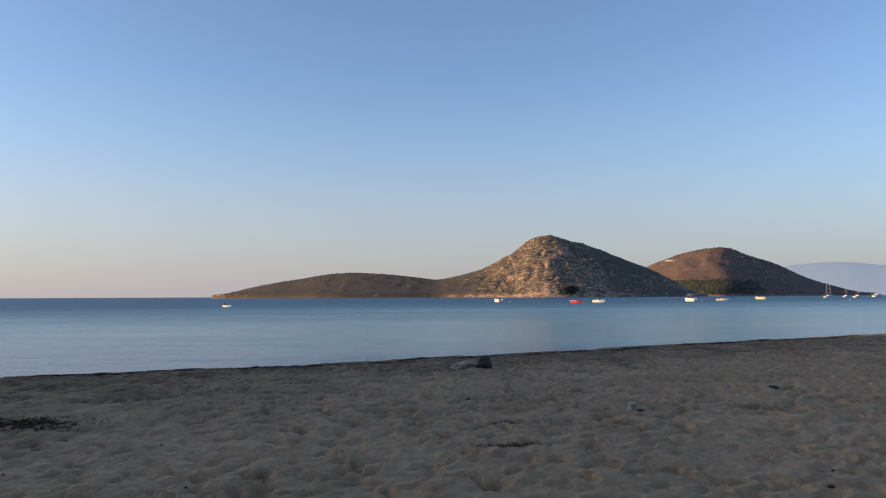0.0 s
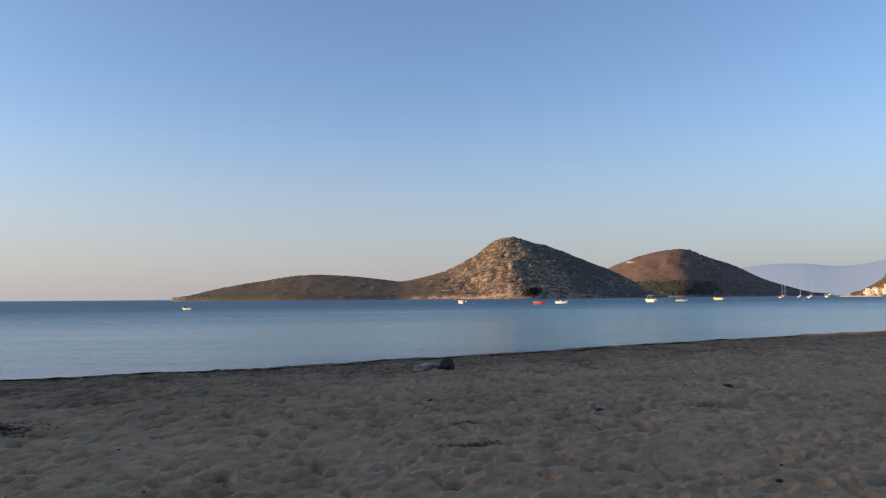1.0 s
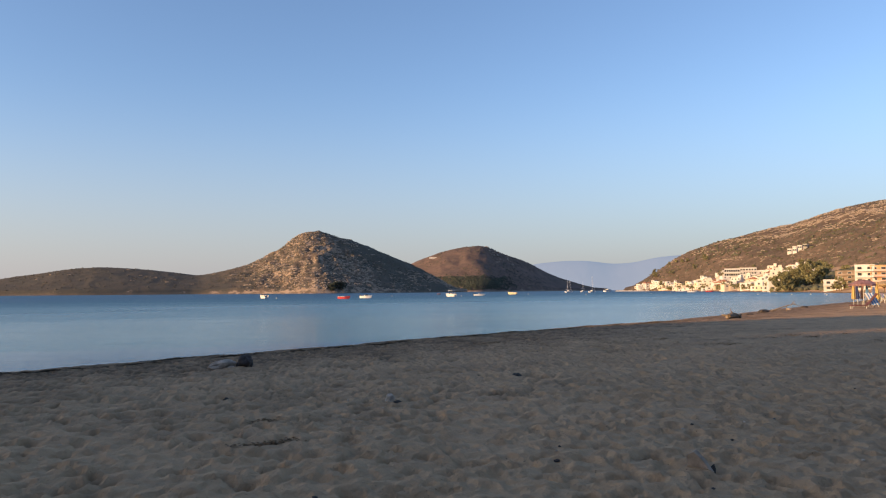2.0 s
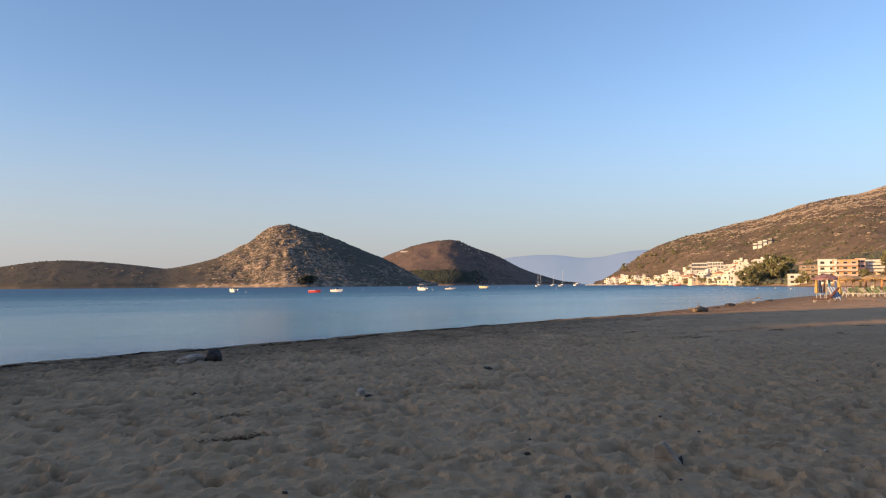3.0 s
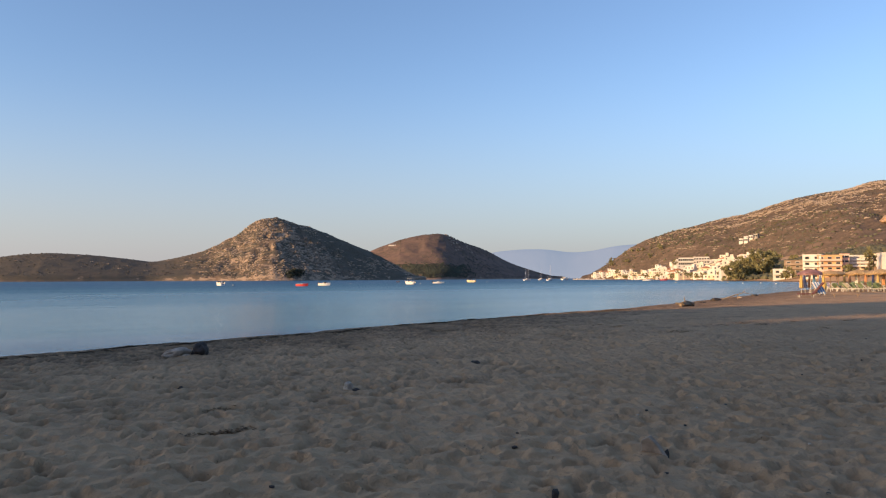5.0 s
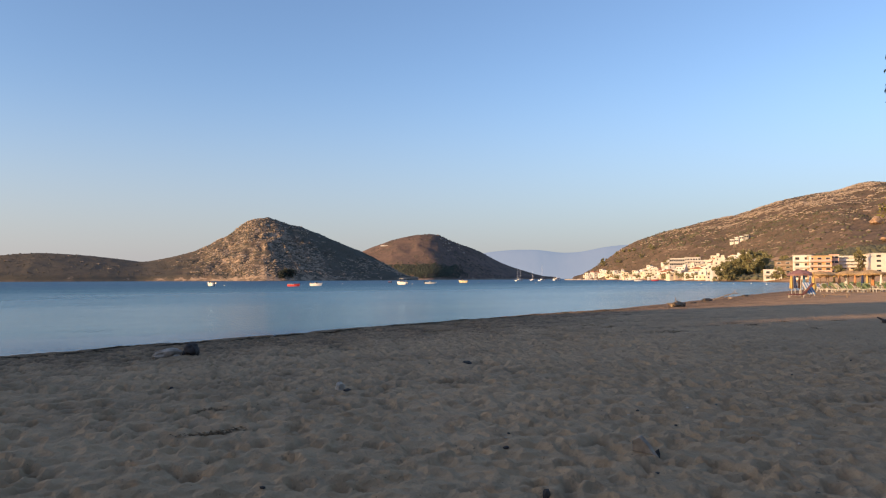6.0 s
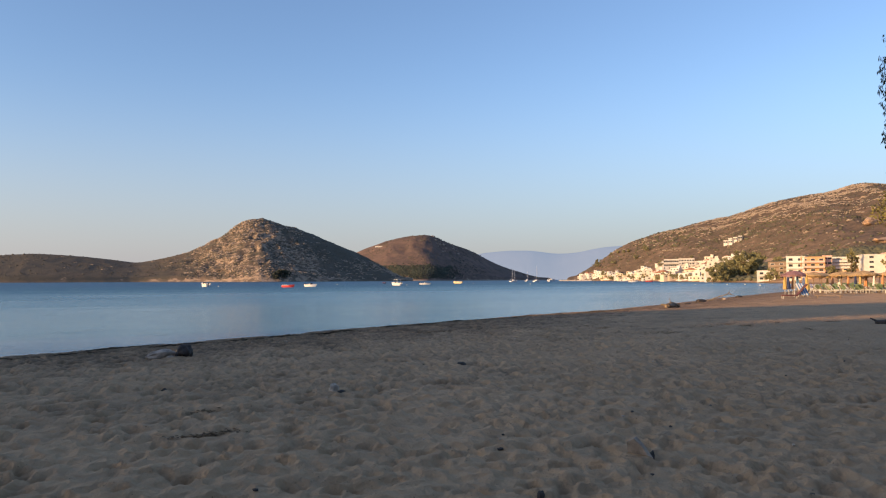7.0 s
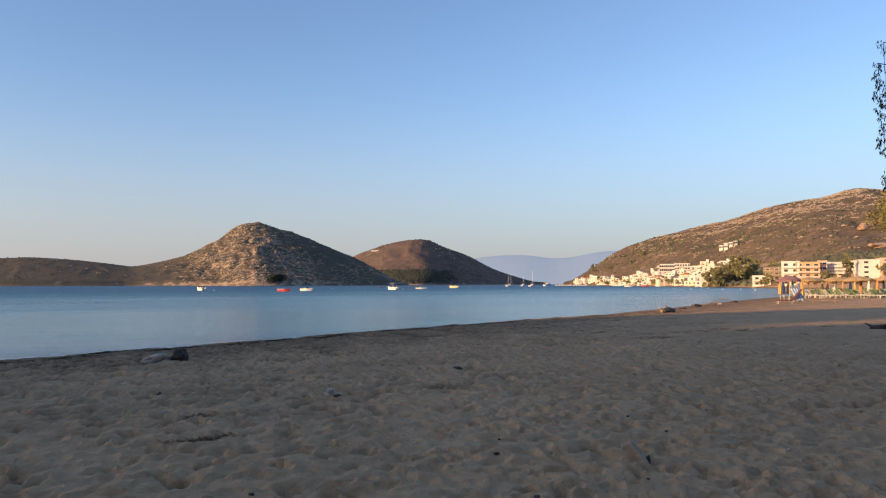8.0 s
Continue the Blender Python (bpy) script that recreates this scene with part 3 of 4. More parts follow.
BARK = plain("tree_bark", (0.12, 0.085, 0.055), 0.95, 5.0, 0.4)
LEAF = plain("tamarisk_leaves", (0.06, 0.075, 0.035), 0.7, 2.0, 0.45)
# olive green with sunlight put into the colour, paler and yellower than LEAF
LEAF_LIT = plain("sunlit_green_leaves", (0.17, 0.15, 0.04), 0.7, 1.0, 0.4)
PINE = plain("pine_needles", (0.22, 0.205, 0.09), 0.85, 0.3, 0.4)
STONE_DARK = plain("dark_beach_rock", (0.075, 0.06, 0.05), 0.9, 6.0, 0.5)
STONE_PALE = plain("pale_beach_stone", (0.54, 0.43, 0.32), 0.85, 9.0, 0.35)
STONE_GREY = plain("grey_slab_stone", (0.46, 0.36, 0.27), 0.9, 7.0, 0.4)
KELP = plain("dry_sea_grass", (0.3, 0.2, 0.11), 0.95, 12.0, 0.5)
KELP_DARK = plain("dark_sea_grass", (0.12, 0.08, 0.045), 0.95, 12.0, 0.5)
LOUNGER_GREEN = plain("green_lounger_fabric", (0.2, 0.28, 0.16), 0.7, 3.0, 0.15)
LOUNGER_WHITE = plain("white_lounger_plastic", (0.55, 0.53, 0.47), 0.5, 3.0, 0.1)
CANOPY_PINK = plain("faded_pink_canvas", (0.5, 0.3, 0.3), 0.85, 2.0, 0.2)
MAROON = plain("maroon_cushion", (0.12, 0.045, 0.045), 0.9, 3.0, 0.25)
CLOTH_YELLOW = plain("yellow_towel", (0.55, 0.38, 0.13), 0.95, 3.0, 0.15)
CLOTH_NAVY = plain("navy_towel", (0.03, 0.05, 0.14), 0.95, 3.0, 0.2)
CLOTH_ORANGE = plain("orange_towel", (0.6, 0.3, 0.14), 0.95, 3.0, 0.2)
CLOTH_BLUE = plain("blue_towel", (0.12, 0.28, 0.5), 0.95, 3.0, 0.2)
CLOTH_WHITE = plain("white_towel", (0.75, 0.73, 0.68), 0.95, 3.0, 0.1)
EARTH = plain("orange_cut_earth", (0.44, 0.29, 0.18), 0.95, 0.15, 0.35)


# ---- the town ----
WINDOW_ME, DOOR_ME = {}, {}


def house(m, w, d, h, floors, wall, label, balcony=True, roof_tiled=False, group="houses of the town", cols=None, foot=3.0, band=None, wing=None, window_half=0.85):
    """A flat-roofed house whose front faces its local -y."""
    ob = empty("house", m, label, "house", group)
    part("wall", box(-w / 2, w / 2, 0, d, -foot, h), wall, ob)
    if roof_tiled:
        bm = bmesh.new()
        bmesh.ops.create_cone(bm, cap_ends=True, segments=4, radius1=0.72, radius2=0.06, depth=1.0, matrix=pose(0, 0, 0, 0, 0, 45))
        bmesh.ops.scale(bm, vec=(w + 0.8, d + 0.8, 2.0), verts=bm.verts)
        bmesh.ops.translate(bm, vec=(0, d / 2, h + 1.0), verts=bm.verts)
        part("roof", bm, ROOF_TILE, ob)
    else:
        part("roof", box(-w / 2 - 0.15, w / 2 + 0.15, -0.15, d + 0.15, h, h + 0.3, bevel=0.04), wall, ob)
        if wing:
            wx, wh = wing
            sgn = 1 if wx > 0 else -1
            part("wing", box(sgn * (w / 2 - 0.3), sgn * w / 2 + wx, 0.8, d * 0.8, -foot, wh) if sgn > 0 else box(-w / 2 + wx, -w / 2 + 0.3, 0.8, d * 0.8, -foot, wh), wall, ob)
            part("wing_window", box(sgn * w / 2 + wx * 0.5 - 0.6, sgn * w / 2 + wx * 0.5 + 0.6, 0.72, 0.85, wh - 2.0, wh - 0.8), GLASS, ob)
        if w > 8.5 and group.startswith("houses"):
            part("stair_head", box(w * 0.1, w * 0.1 + 3, d * 0.4, d * 0.4 + 3, h + 0.3, h + 2.6, bevel=0.05), wall, ob)
    fh = h / floors
    cols = cols or max(2, int(w / 3.4))
    for f in range(floors):
        for c in range(cols):
            x = -w / 2 + (c + 0.5) * w / cols
            tall = balcony and f > 0
            key = (round(fh, 1), tall, window_half)
            if key not in WINDOW_ME:
                z0 = 0.12 if tall else fh * 0.32
                bm = box(-window_half, window_half, -0.04, 0.05, z0, fh * 0.74)
                WINDOW_ME[key] = finish(bm, "window", GLASS)
                fr = bmesh.new()
                wh_ = window_half
                add_box(fr, -wh_ - 0.12, -wh_, -0.08, 0.02, z0 - 0.1, fh * 0.74 + 0.12)
                add_box(fr, wh_, wh_ + 0.12, -0.08, 0.02, z0 - 0.1, fh * 0.74 + 0.12)
                add_box(fr, -wh_, wh_, -0.08, 0.02, fh * 0.74, fh * 0.74 + 0.12)
                DOOR_ME[key] = finish(fr, "frame", WHITE)
            win = part("window", WINDOW_ME[key], None, ob, m=pose(x, 0, f * fh))
            part("frame", DOOR_ME[key], None, win)
        if balcony and f > 0:
            bal = part("balcony", box(-w / 2 + 0.3, w / 2 - 0.3, -1.35, 0, f * fh - 0.14, f * fh), band or wall, ob)
            part("parapet", box(-w / 2 + 0.3, w / 2 - 0.3, -1.35, -1.25, f * fh, f * fh + 0.85), band or wall, bal)
    return ob


def facing(p, toward):
    """Degrees by which a front at local -y turns to face a place."""
    v = Vector(toward) - Vector(p)
    return math.degrees(math.atan2(v.x, -v.y))


NUMBERS = ("one", "two", "three")
WALLS = ((WHITE, "white"), (WHITE, "white"), (WHITE, "white"), (WHITE, "white"), (CREAM, "cream"), (PLASTER, "off-white"))


def town_house(rng, x, y, z, turn, w, floors):
    wall, word = rng.choice(WALLS)
    tiled = rng.random() < 0.14
    fh = rng.uniform(2.7, 3.2)
    wing = None if tiled or rng.random() < 0.35 else (rng.choice((-1, 1)) * rng.uniform(2.5, 5), fh * floors - rng.choice((-1.6, 1.4, 2.9)))
    house(pose(x, y, z, 0, 0, turn), w, rng.uniform(6, 10), floors * fh, floors, wall,
          f"{word} rendered {NUMBERS[floors - 1]}-storey seaside house with {'a terracotta roof' if tiled else 'a flat roof'}",
          balcony=rng.random() < 0.5, roof_tiled=tiled, foot=8.0, wing=wing, window_half=rng.choice((0.5, 0.6, 0.75)), cols=max(1, int(w / rng.uniform(2.8, 4.2))))


def build_town():
    rng = random.Random(7)
    for row, (inset, share) in enumerate(((9, 0.7), (22, 0.75), (35, 0.75), (48, 0.75), (62, 0.72), (76, 0.7), (92, 0.62), (110, 0.55), (130, 0.4))):
        y = 318.0
        while y < 950:
            w = rng.uniform(4.5, 11)
            x = float(np.interp(y, SHORE_Y, SHORE_X))
            dx = (float(np.interp(y + 5, SHORE_Y, SHORE_X)) - float(np.interp(y - 5, SHORE_Y, SHORE_X))) / 10
            n = Vector((1, -dx)).normalized()
            away = inset + rng.uniform(-6, 7)
            px, py = x + n.x * away, y + n.y * away
            y += (w + rng.uniform(0.5, 7)) / math.hypot(1, dx)
            bearing = math.degrees(math.atan2(px, py))
            if row > 1 and bearing < 34.2 + row * 0.35:
                continue
            if rng.random() > share or bearing > 45.4 or (42.6 < bearing and row < 4):
                continue
            floors = rng.choice((1, 1, 2)) if row == 0 else rng.choice((1, 2, 2, 3))
            z = land_z(px, py)
            cap = float(np.interp(bearing, (33, 35.2, 36.3, 38.2, 39.0, 41, 42, 43.3, 46), (0.5, 0.6, 0.85, 1.2, 1.5, 1.6, 1.85, 1.95, 1.9))) * rng.uniform(0.75, 1.08)
            while floors > 1 and math.degrees(math.atan((z + floors * 3.0 - 2) / math.hypot(px, py))) > cap:
                floors -= 1
            if math.degrees(math.atan((z + floors * 3.0 - 2) / math.hypot(px, py))) > cap:
                continue
            town_house(rng, px, py, z, facing((px, py, 0), (0, 0, 0)) + rng.uniform(-50, 28), w, floors)
    # the last houses at the toe of the cape
    for k in range(11):
        p = on_slope(hx, hy, hz, 32.75 + 0.17 * k, rng.uniform(-0.02, 0.1 + 0.025 * k))
        town_house(rng, p.x, p.y, p.z, facing(p, (0, 0, 0)) + rng.uniform(-40, 25), rng.uniform(5, 10), rng.choice((1, 2)))


build_town()


def front_block(az, d, w, depth, top, floors, wall, label, balcony=True, turn=0.0, band=None, cols=None):
    p = at(az, d)
    z = min(land_z(p.x, p.y), top - 5.5)
    return house(pose(p.x, p.y, z, 0, 0, facing(p, (0, 0, 0)) + turn), w, depth, top - z, floors, wall, label, balcony, group="hotels along the beach", band=band, cols=cols)


front_block(39.65, 775, 18, 14, 22.0, 4, WHITE, "large white stepped hotel block above the town", cols=9)
front_block(40.6, 775, 15, 12, 22.6, 4, WHITE, "white hotel wing with rows of balconies", cols=6)
front_block(47.0, 425, 13, 14, 10.9, 4, BROWN, "brown-grey terraced hotel with long balcony slabs", True, -10, TAN)
front_block(46.0, 425, 9, 9, 6.4, 2, WHITE, "low white beach bar building with terrace", True)
front_block(47.9, 388, 8, 14, 12.7, 4, WHITE, "tall white hotel block with narrow balconies", True, -6)
front_block(49.0, 388, 10.5, 14, 12.3, 4, OCHRE, "ochre brick hotel front with pale pink balconies", True, 4, PINK)
front_block(49.9, 392, 4, 12, 12.9, 4, PINK, "narrow orange-pink rendered stair tower", False)
front_block(51.0, 398, 17, 14, 11.6, 4, CREAM, "wide cream hotel with long white balconies", True, 6, WHITE)
front_block(52.2, 420, 10, 12, 13.4, 4, CREAM, "grey-cream apartment building with balconies", True)
front_block(53.0, 372, 12, 12, 12.6, 4, WHITE, "big white hotel gable with few windows", False, 10, cols=2)
front_block(54.3, 372, 12, 12, 13.2, 4, PINK, "pink rendered hotel with a flat roof", True, 10)
front_block(50.3, 470, 16, 12, 14.2, 4, WHITE, "white apartment building behind the hotels", True)
front_block(52.9, 480, 16, 12, 15.2, 3, WHITE, "white apartment building on the slope", True)

for k in range(6):
    p = on_slope(hx, hy, hz, 43.3 + 0.2 * k, 2.35 + 0.075 * k)
    house(pose(p.x, p.y, p.z + 2, 0, 0, facing(p, (0, 0, 0)) - 12), 4.2, 7, 4.0, 1, WHITE, "small white villa stepping up the hillside", False, group="villas on the hill", foot=6, cols=2)


def rock_lump(name, m, size, material, label, category, seed, cuts=2, jag=0.35, group=""):
    rng = random.Random(seed)
    bm = bmesh.new()
    bmesh.ops.create_icosphere(bm, subdivisions=cuts, radius=1)
    for v in bm.verts:
        nz = noise.fractal(v.co * 1.3 + Vector((seed * 3.7, 0, 0)), 1.0, 2.0, 3)
        v.co *= 1 + jag * nz + rng.uniform(-0.04, 0.04)
        v.co = Vector((v.co.x * size[0], v.co.y * size[1], v.co.z * size[2]))
    ob = new(name, finish(bm, name, material))
    ob.matrix_basis = m
    return tagged(ob, label, category, group)


# bare earth cut into the hill above the hotels
p = on_slope(hx, hy, hz, 52.9, 3.75)
tagged(rock_lump("cut_bank", Matrix.Translation(p), (15, 5, 4.2), EARTH, "bare orange earth bank cut into the hill", "earth bank", 5, 3, 0.3), kind="structure")
p = on_slope(hx, hy, hz, 53.4, 2.35)
tagged(rock_lump("cut_bank", Matrix.Translation(p), (18, 6, 2.4), EARTH, "bare orange earth terrace behind the hotels", "earth bank", 6, 3, 0.3), kind="structure")


# ---- trees ----
def leaf_mesh(name, rng, spots, count, size, slim, droop, material):
    """Many small leaf blades round the given spots."""
    verts, faces = [], []
    for _ in range(count):
        c, r = rng.choice(spots)
        while True:
            o = Vector((rng.uniform(-1, 1), rng.uniform(-1, 1), rng.uniform(-1, 1)))
            if o.length < 1:
                break
        p = c + o * r
        way = Vector((rng.uniform(-1, 1), rng.uniform(-1, 1), rng.uniform(-1, 1) - droop)).normalized()
        side = way.cross(Vector((rng.uniform(-1, 1), rng.uniform(-1, 1), 0.3))).normalized()
        s = size * rng.uniform(0.6, 1.3)
        k = len(verts)
        verts += [p, p + way * s * 0.5 + side * s * slim, p + way * s, p + way * s * 0.5 - side * s * slim]
        faces.append((k, k + 1, k + 2, k + 3))
    return merged(name, [tuple(v) for v in verts], faces, material)


def tree(m, height, radius, crown_from, leaf, size, count, seed, label, slim=0.3, droop=0.0, clumps=26, group=""):
    """A tapered trunk, limbs and a crown of leaf blades in uneven clumps."""
    rng = random.Random(seed)
    ob = empty("tree", m, label, "tree", group)
    bend = Vector((rng.uniform(-0.3, 0.3), rng.uniform(-0.3, 0.3), 0))
    mid, top = Vector((0, 0, height * 0.35)) + bend, Vector((0, 0, height * 0.72)) + bend * 2
    r = height * 0.028
    bm = tube((0, 0, -0.4), mid, r, r * 0.75)
    add_tube(bm, mid, top, r * 0.75, r * 0.3)
    part("trunk", bm, BARK, ob, smooth=True)
    spots, limbs = [], bmesh.new()
    for i in range(clumps):
        a, q = i * 2.4 + rng.uniform(-0.4, 0.4), math.sqrt((i + 0.5) / clumps)
        z = crown_from + (height - crown_from) * rng.uniform(0.05, 1.0)
        k = (z - crown_from) / (height - crown_from)
        rr = radius * q * (0.55 + 0.75 * math.sin(math.pi * min(1, 0.2 + 0.72 * k)))
        c = Vector((rr * math.cos(a), rr * math.sin(a), z))
        spots.append((c, radius * rng.uniform(0.2, 0.36)))
        start = Vector((0, 0, height * 0.3)).lerp(top, rng.uniform(0.1, 0.95)) + bend
        add_tube(limbs, start, c, r * 0.28, r * 0.08, 5)
    part("limbs", limbs, BARK, ob)
    part("crown", leaf_mesh("crown", rng, spots, count, size, slim, droop, leaf), None, ob)
    return ob


# pines beside the town's beach
rng = random.Random(31)
for i, baz in enumerate(np.linspace(42.7, 45.3, 11)):
    p = at(baz, 505 + rng.uniform(-25, 40))
    k = 1 - abs((baz - 44.3) / 2.2)
    tree(pose(p.x, p.y, ground_z(p.x, p.y), 0, 0, rng.uniform(0, 360)), 9.5 + 5.5 * k + rng.uniform(-2, 2), 5.5, 2.0, PINE, 0.95, 2000, 40 + i,
         "dense dark green pine tree beside the town beach", 0.35, 0, 22, "pines beside the beach")
for i in range(64):
    y = rng.uniform(400, 945)
    x = float(np.interp(y, SHORE_Y, SHORE_X)) + rng.choice((rng.uniform(3, 8), rng.uniform(10, 95)))
    tree(pose(x, y, land_z(x, y), 0, 0, rng.uniform(0, 360)), rng.uniform(3.5, 7.5), rng.uniform(1.6, 3.4), 1.0, PINE, 1.0, 260, 70 + i,
         "small dark green tree between the town houses", 0.35, 0, 12, "trees between the houses")

for i, (baz, bd, th) in enumerate(((51.3, 366, 13.0), (51.55, 372, 11.5), (46.2, 415, 6.5), (46.5, 412, 5.5), (50.2, 360, 7.5), (53.6, 362, 8.0))):
    p = at(baz, bd)
    tree(pose(p.x, p.y, ground_z(p.x, p.y), 0, 0, 50 * i), th, 1.3 if th > 10 else 2.2, 1.0, PINE, 0.7, 600, 140 + i,
         "slim dark green cypress before the hotels" if th > 10 else "bushy green tree in a hotel garden", 0.35, 0, 14, "trees before the hotels")

# dark trees at the foot of the rocky island, a pale stone wall on the farther one
for i in range(5):
    p = on_slope(ax, ay, az_, 9.45 + 0.22 * i, 0.08 + 0.08 * (i % 2))
    tree(Matrix.Translation(p), 9.0, 4.5, 1.0, PINE_FAR, 1.3, 500, 90 + i, "dark dense tree at the foot of the rocky island", 0.4, 0, 16, "trees on the island")
p = on_slope(bx, by, bz, 17.3, 2.55)
wall_ob = empty("stone_wall", pose(p.x, p.y, p.z - 0.5, 0, 0, -22), "low pale stone wall on the island's slope", "wall")
for k in range(8):
    part("stone", box(-14 + 3.5 * k, -10.6 + 3.5 * k, -0.6, 0.6, -1, 2.0 + 0.25 * math.sin(k * 2.1), bevel=0.1), WHITE, wall_ob)

# trees at the back of the beach
p = at(58.7, 27)
tamarisk = tree(pose(p.x, p.y, ground_z(p.x, p.y) - 0.05), 9.9, 1.5, 3.6, LEAF, 0.3, 8000, 3, "tall tamarisk tree with drooping grey-green branches", 0.13, 1.2, 40)
base = Vector((p.x, p.y, ground_z(p.x, p.y) - 0.05))
rng = random.Random(12)
spots, limbs = [], bmesh.new()
for taz, td, top_z, low_z in ((53.25, 26.5, 9.1, 8.1), (53.6, 26.0, 9.6, 7.7), (53.3, 25.5, 7.9, 7.2), (53.75, 26.5, 8.2, 6.2), (53.45, 25.0, 6.9, 6.1), (53.6, 25.5, 5.6, 5.1), (54.2, 26.0, 8.8, 5.0), (54.6, 26.5, 9.3, 6.0)):
    tip = at(taz + 0.5, td, top_z) - base
    add_tube(limbs, (0, 0, tip.z - 0.8), tip, 0.05, 0.012, 5)
    for k in range(9):
        spots.append((tip + Vector((rng.uniform(-0.09, 0.09), rng.uniform(-0.15, 0.15), (low_z - top_z) * k / 8)), 0.12 - 0.009 * k))
    add_tube(limbs, tip, tip + Vector((0.03, 0, low_z - top_z)), 0.012, 0.004, 4)
part("hanging_limbs", limbs, BARK, tamarisk)
part("hanging_twigs", leaf_mesh("hanging_twigs", rng, spots, 1100, 0.13, 0.12, 1.6, LEAF), None, tamarisk)
p = at(56.7, 104)
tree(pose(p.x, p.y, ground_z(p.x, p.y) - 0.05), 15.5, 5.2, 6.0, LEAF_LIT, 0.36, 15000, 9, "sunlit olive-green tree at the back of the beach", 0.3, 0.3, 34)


# ---- boats ----
def hull_bm(length, beam, side, draft=0.25, bow=0.35, stern=0.85, n=12):
    """An open hull: keel, chine and sheer drawn through stations from stern (-x) to bow (+x), with an inner floor."""
    bm = bmesh.new()
    rows = []
    for i in range(n + 1):
        k = i / n
        w = beam / 2 * (stern + (1 - stern) * math.sin(min(1, k * 2.2) * math.pi / 2)) * (1 - max(0, (k - 0.45) / 0.55) ** 2.4)
        x = -length / 2 + length * k
        sheer = side * (1 + bow * k ** 2.2)
        rake = 0.12 * length * max(0, k - 0.7) / 0.3
        keel = -draft * (1 - max(0, (k - 0.6) / 0.4) ** 2 * 0.8)
        w = max(w, 0.02)
        pts = [(x, 0, keel), (x + rake * 0.3, w * 0.72, keel + draft * 0.7 + 0.02), (x + rake, w, sheer), (x + rake, w * 0.86, sheer), (x + rake * 0.6, w * 0.78, side * 0.45), (x + rake * 0.6, 0, side * 0.42)]
        rows.append([bm.verts.new(p) for p in pts] + [bm.verts.new((p[0], -p[1], p[2])) for p in pts[1:5]])
    order = [0, 1, 2, 3, 4, 5, 9, 8, 7, 6]
    for r, q in zip(rows, rows[1:]):
        for a, b in zip(order, order[1:] + order[:1]):
            bm.faces.new((r[a], r[b], q[b], q[a]))
    bm.faces.new([rows[0][k] for k in order])
    bm.faces.new([rows[-1][k] for k in reversed(order)])
    return bm


def boat(az, d, turn, length, beam, side, paint, label, stripe=None, motor=True, canopy=False, screen=False, mast=0.0, masts=(0.08,), cabin=False, seats=2):
    p = at(az, d)
    if not mast:
        length, beam, side = length * 0.88, beam * 1.1, side * 1.2
    ob = empty("boat" if not mast else "sailing_yacht", pose(p.x, p.y, 0.0, 0, 0, turn), label, "boat", "boats moored in the bay")
    hull = part("hull", hull_bm(length, beam, side), paint, ob, smooth=False)
    rim = bmesh.new()
    add_box(rim, -length * 0.48, length * 0.2, beam * 0.43, beam * 0.51, side * 1.0, side * 1.0 + 0.07)
    add_box(rim, -length * 0.48, length * 0.2, -beam * 0.51, -beam * 0.43, side * 1.0, side * 1.0 + 0.07)
    part("gunwale", rim, stripe or paint, hull)
    for i in range(seats):
        x = -length * 0.3 + i * length * 0.28
        part("seat", box(x, x + 0.28, -beam * 0.42, beam * 0.42, side * 0.72, side * 0.78), WOOD, ob)
    if motor:
        bm = box(-length / 2 - 0.42, -length / 2 - 0.02, -0.17, 0.17, side * 0.85, side * 0.85 + 0.5, bevel=0.06)
        m = part("outboard_motor", bm, BLACK, ob)
        part("shaft", box(-length / 2 - 0.26, -length / 2 - 0.12, -0.06, 0.06, -0.3, side * 0.86), BLACK, m)
    if screen:
        bm = bmesh.new()
        add_box(bm, length * 0.05, length * 0.09, -beam * 0.36, beam * 0.36, side, side + 0.5)
        part("windscreen", bm, GLASS, ob)
        part("console", box(-length * 0.08, length * 0.04, -beam * 0.2, beam * 0.2, side * 0.4, side + 0.3, bevel=0.05), paint, ob)
    if canopy:
        c = part("canopy", box(-length * 0.3, length * 0.22, -beam * 0.45, beam * 0.45, side + 1.32, side + 1.42, bevel=0.04), CLOTH_WHITE, ob, "pale canvas sun canopy")
        for sx in (-0.28, 0.2):
            for sy in (-0.42, 0.42):
                part("post", tube((length * sx, beam * sy, side * 0.9), (length * sx, beam * sy, side + 1.34), 0.03), ALU, c)
    if cabin:
        cb = part("cabin", box(-length * 0.12, length * 0.24, -beam * 0.32, beam * 0.32, side * 0.4, side + 0.62, bevel=0.1), GELCOAT, ob)
        part("cabin_window", box(-length * 0.08, length * 0.2, -beam * 0.33, beam * 0.33, side + 0.22, side + 0.42), GLASS, cb)
    for k in masts if mast else ():
        ms = part("mast", tube((length * k, 0, side * 0.5), (length * k, 0, mast), 0.1, 0.07), ALU, ob)
        part("boom", tube((length * k, 0, side + 1.1), (length * (k - 0.34), 0, side + 1.15), 0.1), CLOTH_WHITE, ms, "boom with furled white sail")
        rig = bmesh.new()
        add_tube(rig, (length * k, 0, mast - 0.2), (length * 0.52, 0, side * 1.3), 0.02, n=4)
        add_tube(rig, (length * k, 0, mast - 0.2), (-length * 0.5, 0, side), 0.02, n=4)
        add_tube(rig, (length * k, 0, mast * 0.7), (length * k, beam * 0.45, side), 0.02, n=4)
        add_tube(rig, (length * k, 0, mast * 0.7), (length * k, -beam * 0.45, side), 0.02, n=4)
        part("rigging", rig, ALU, ob)
    return ob


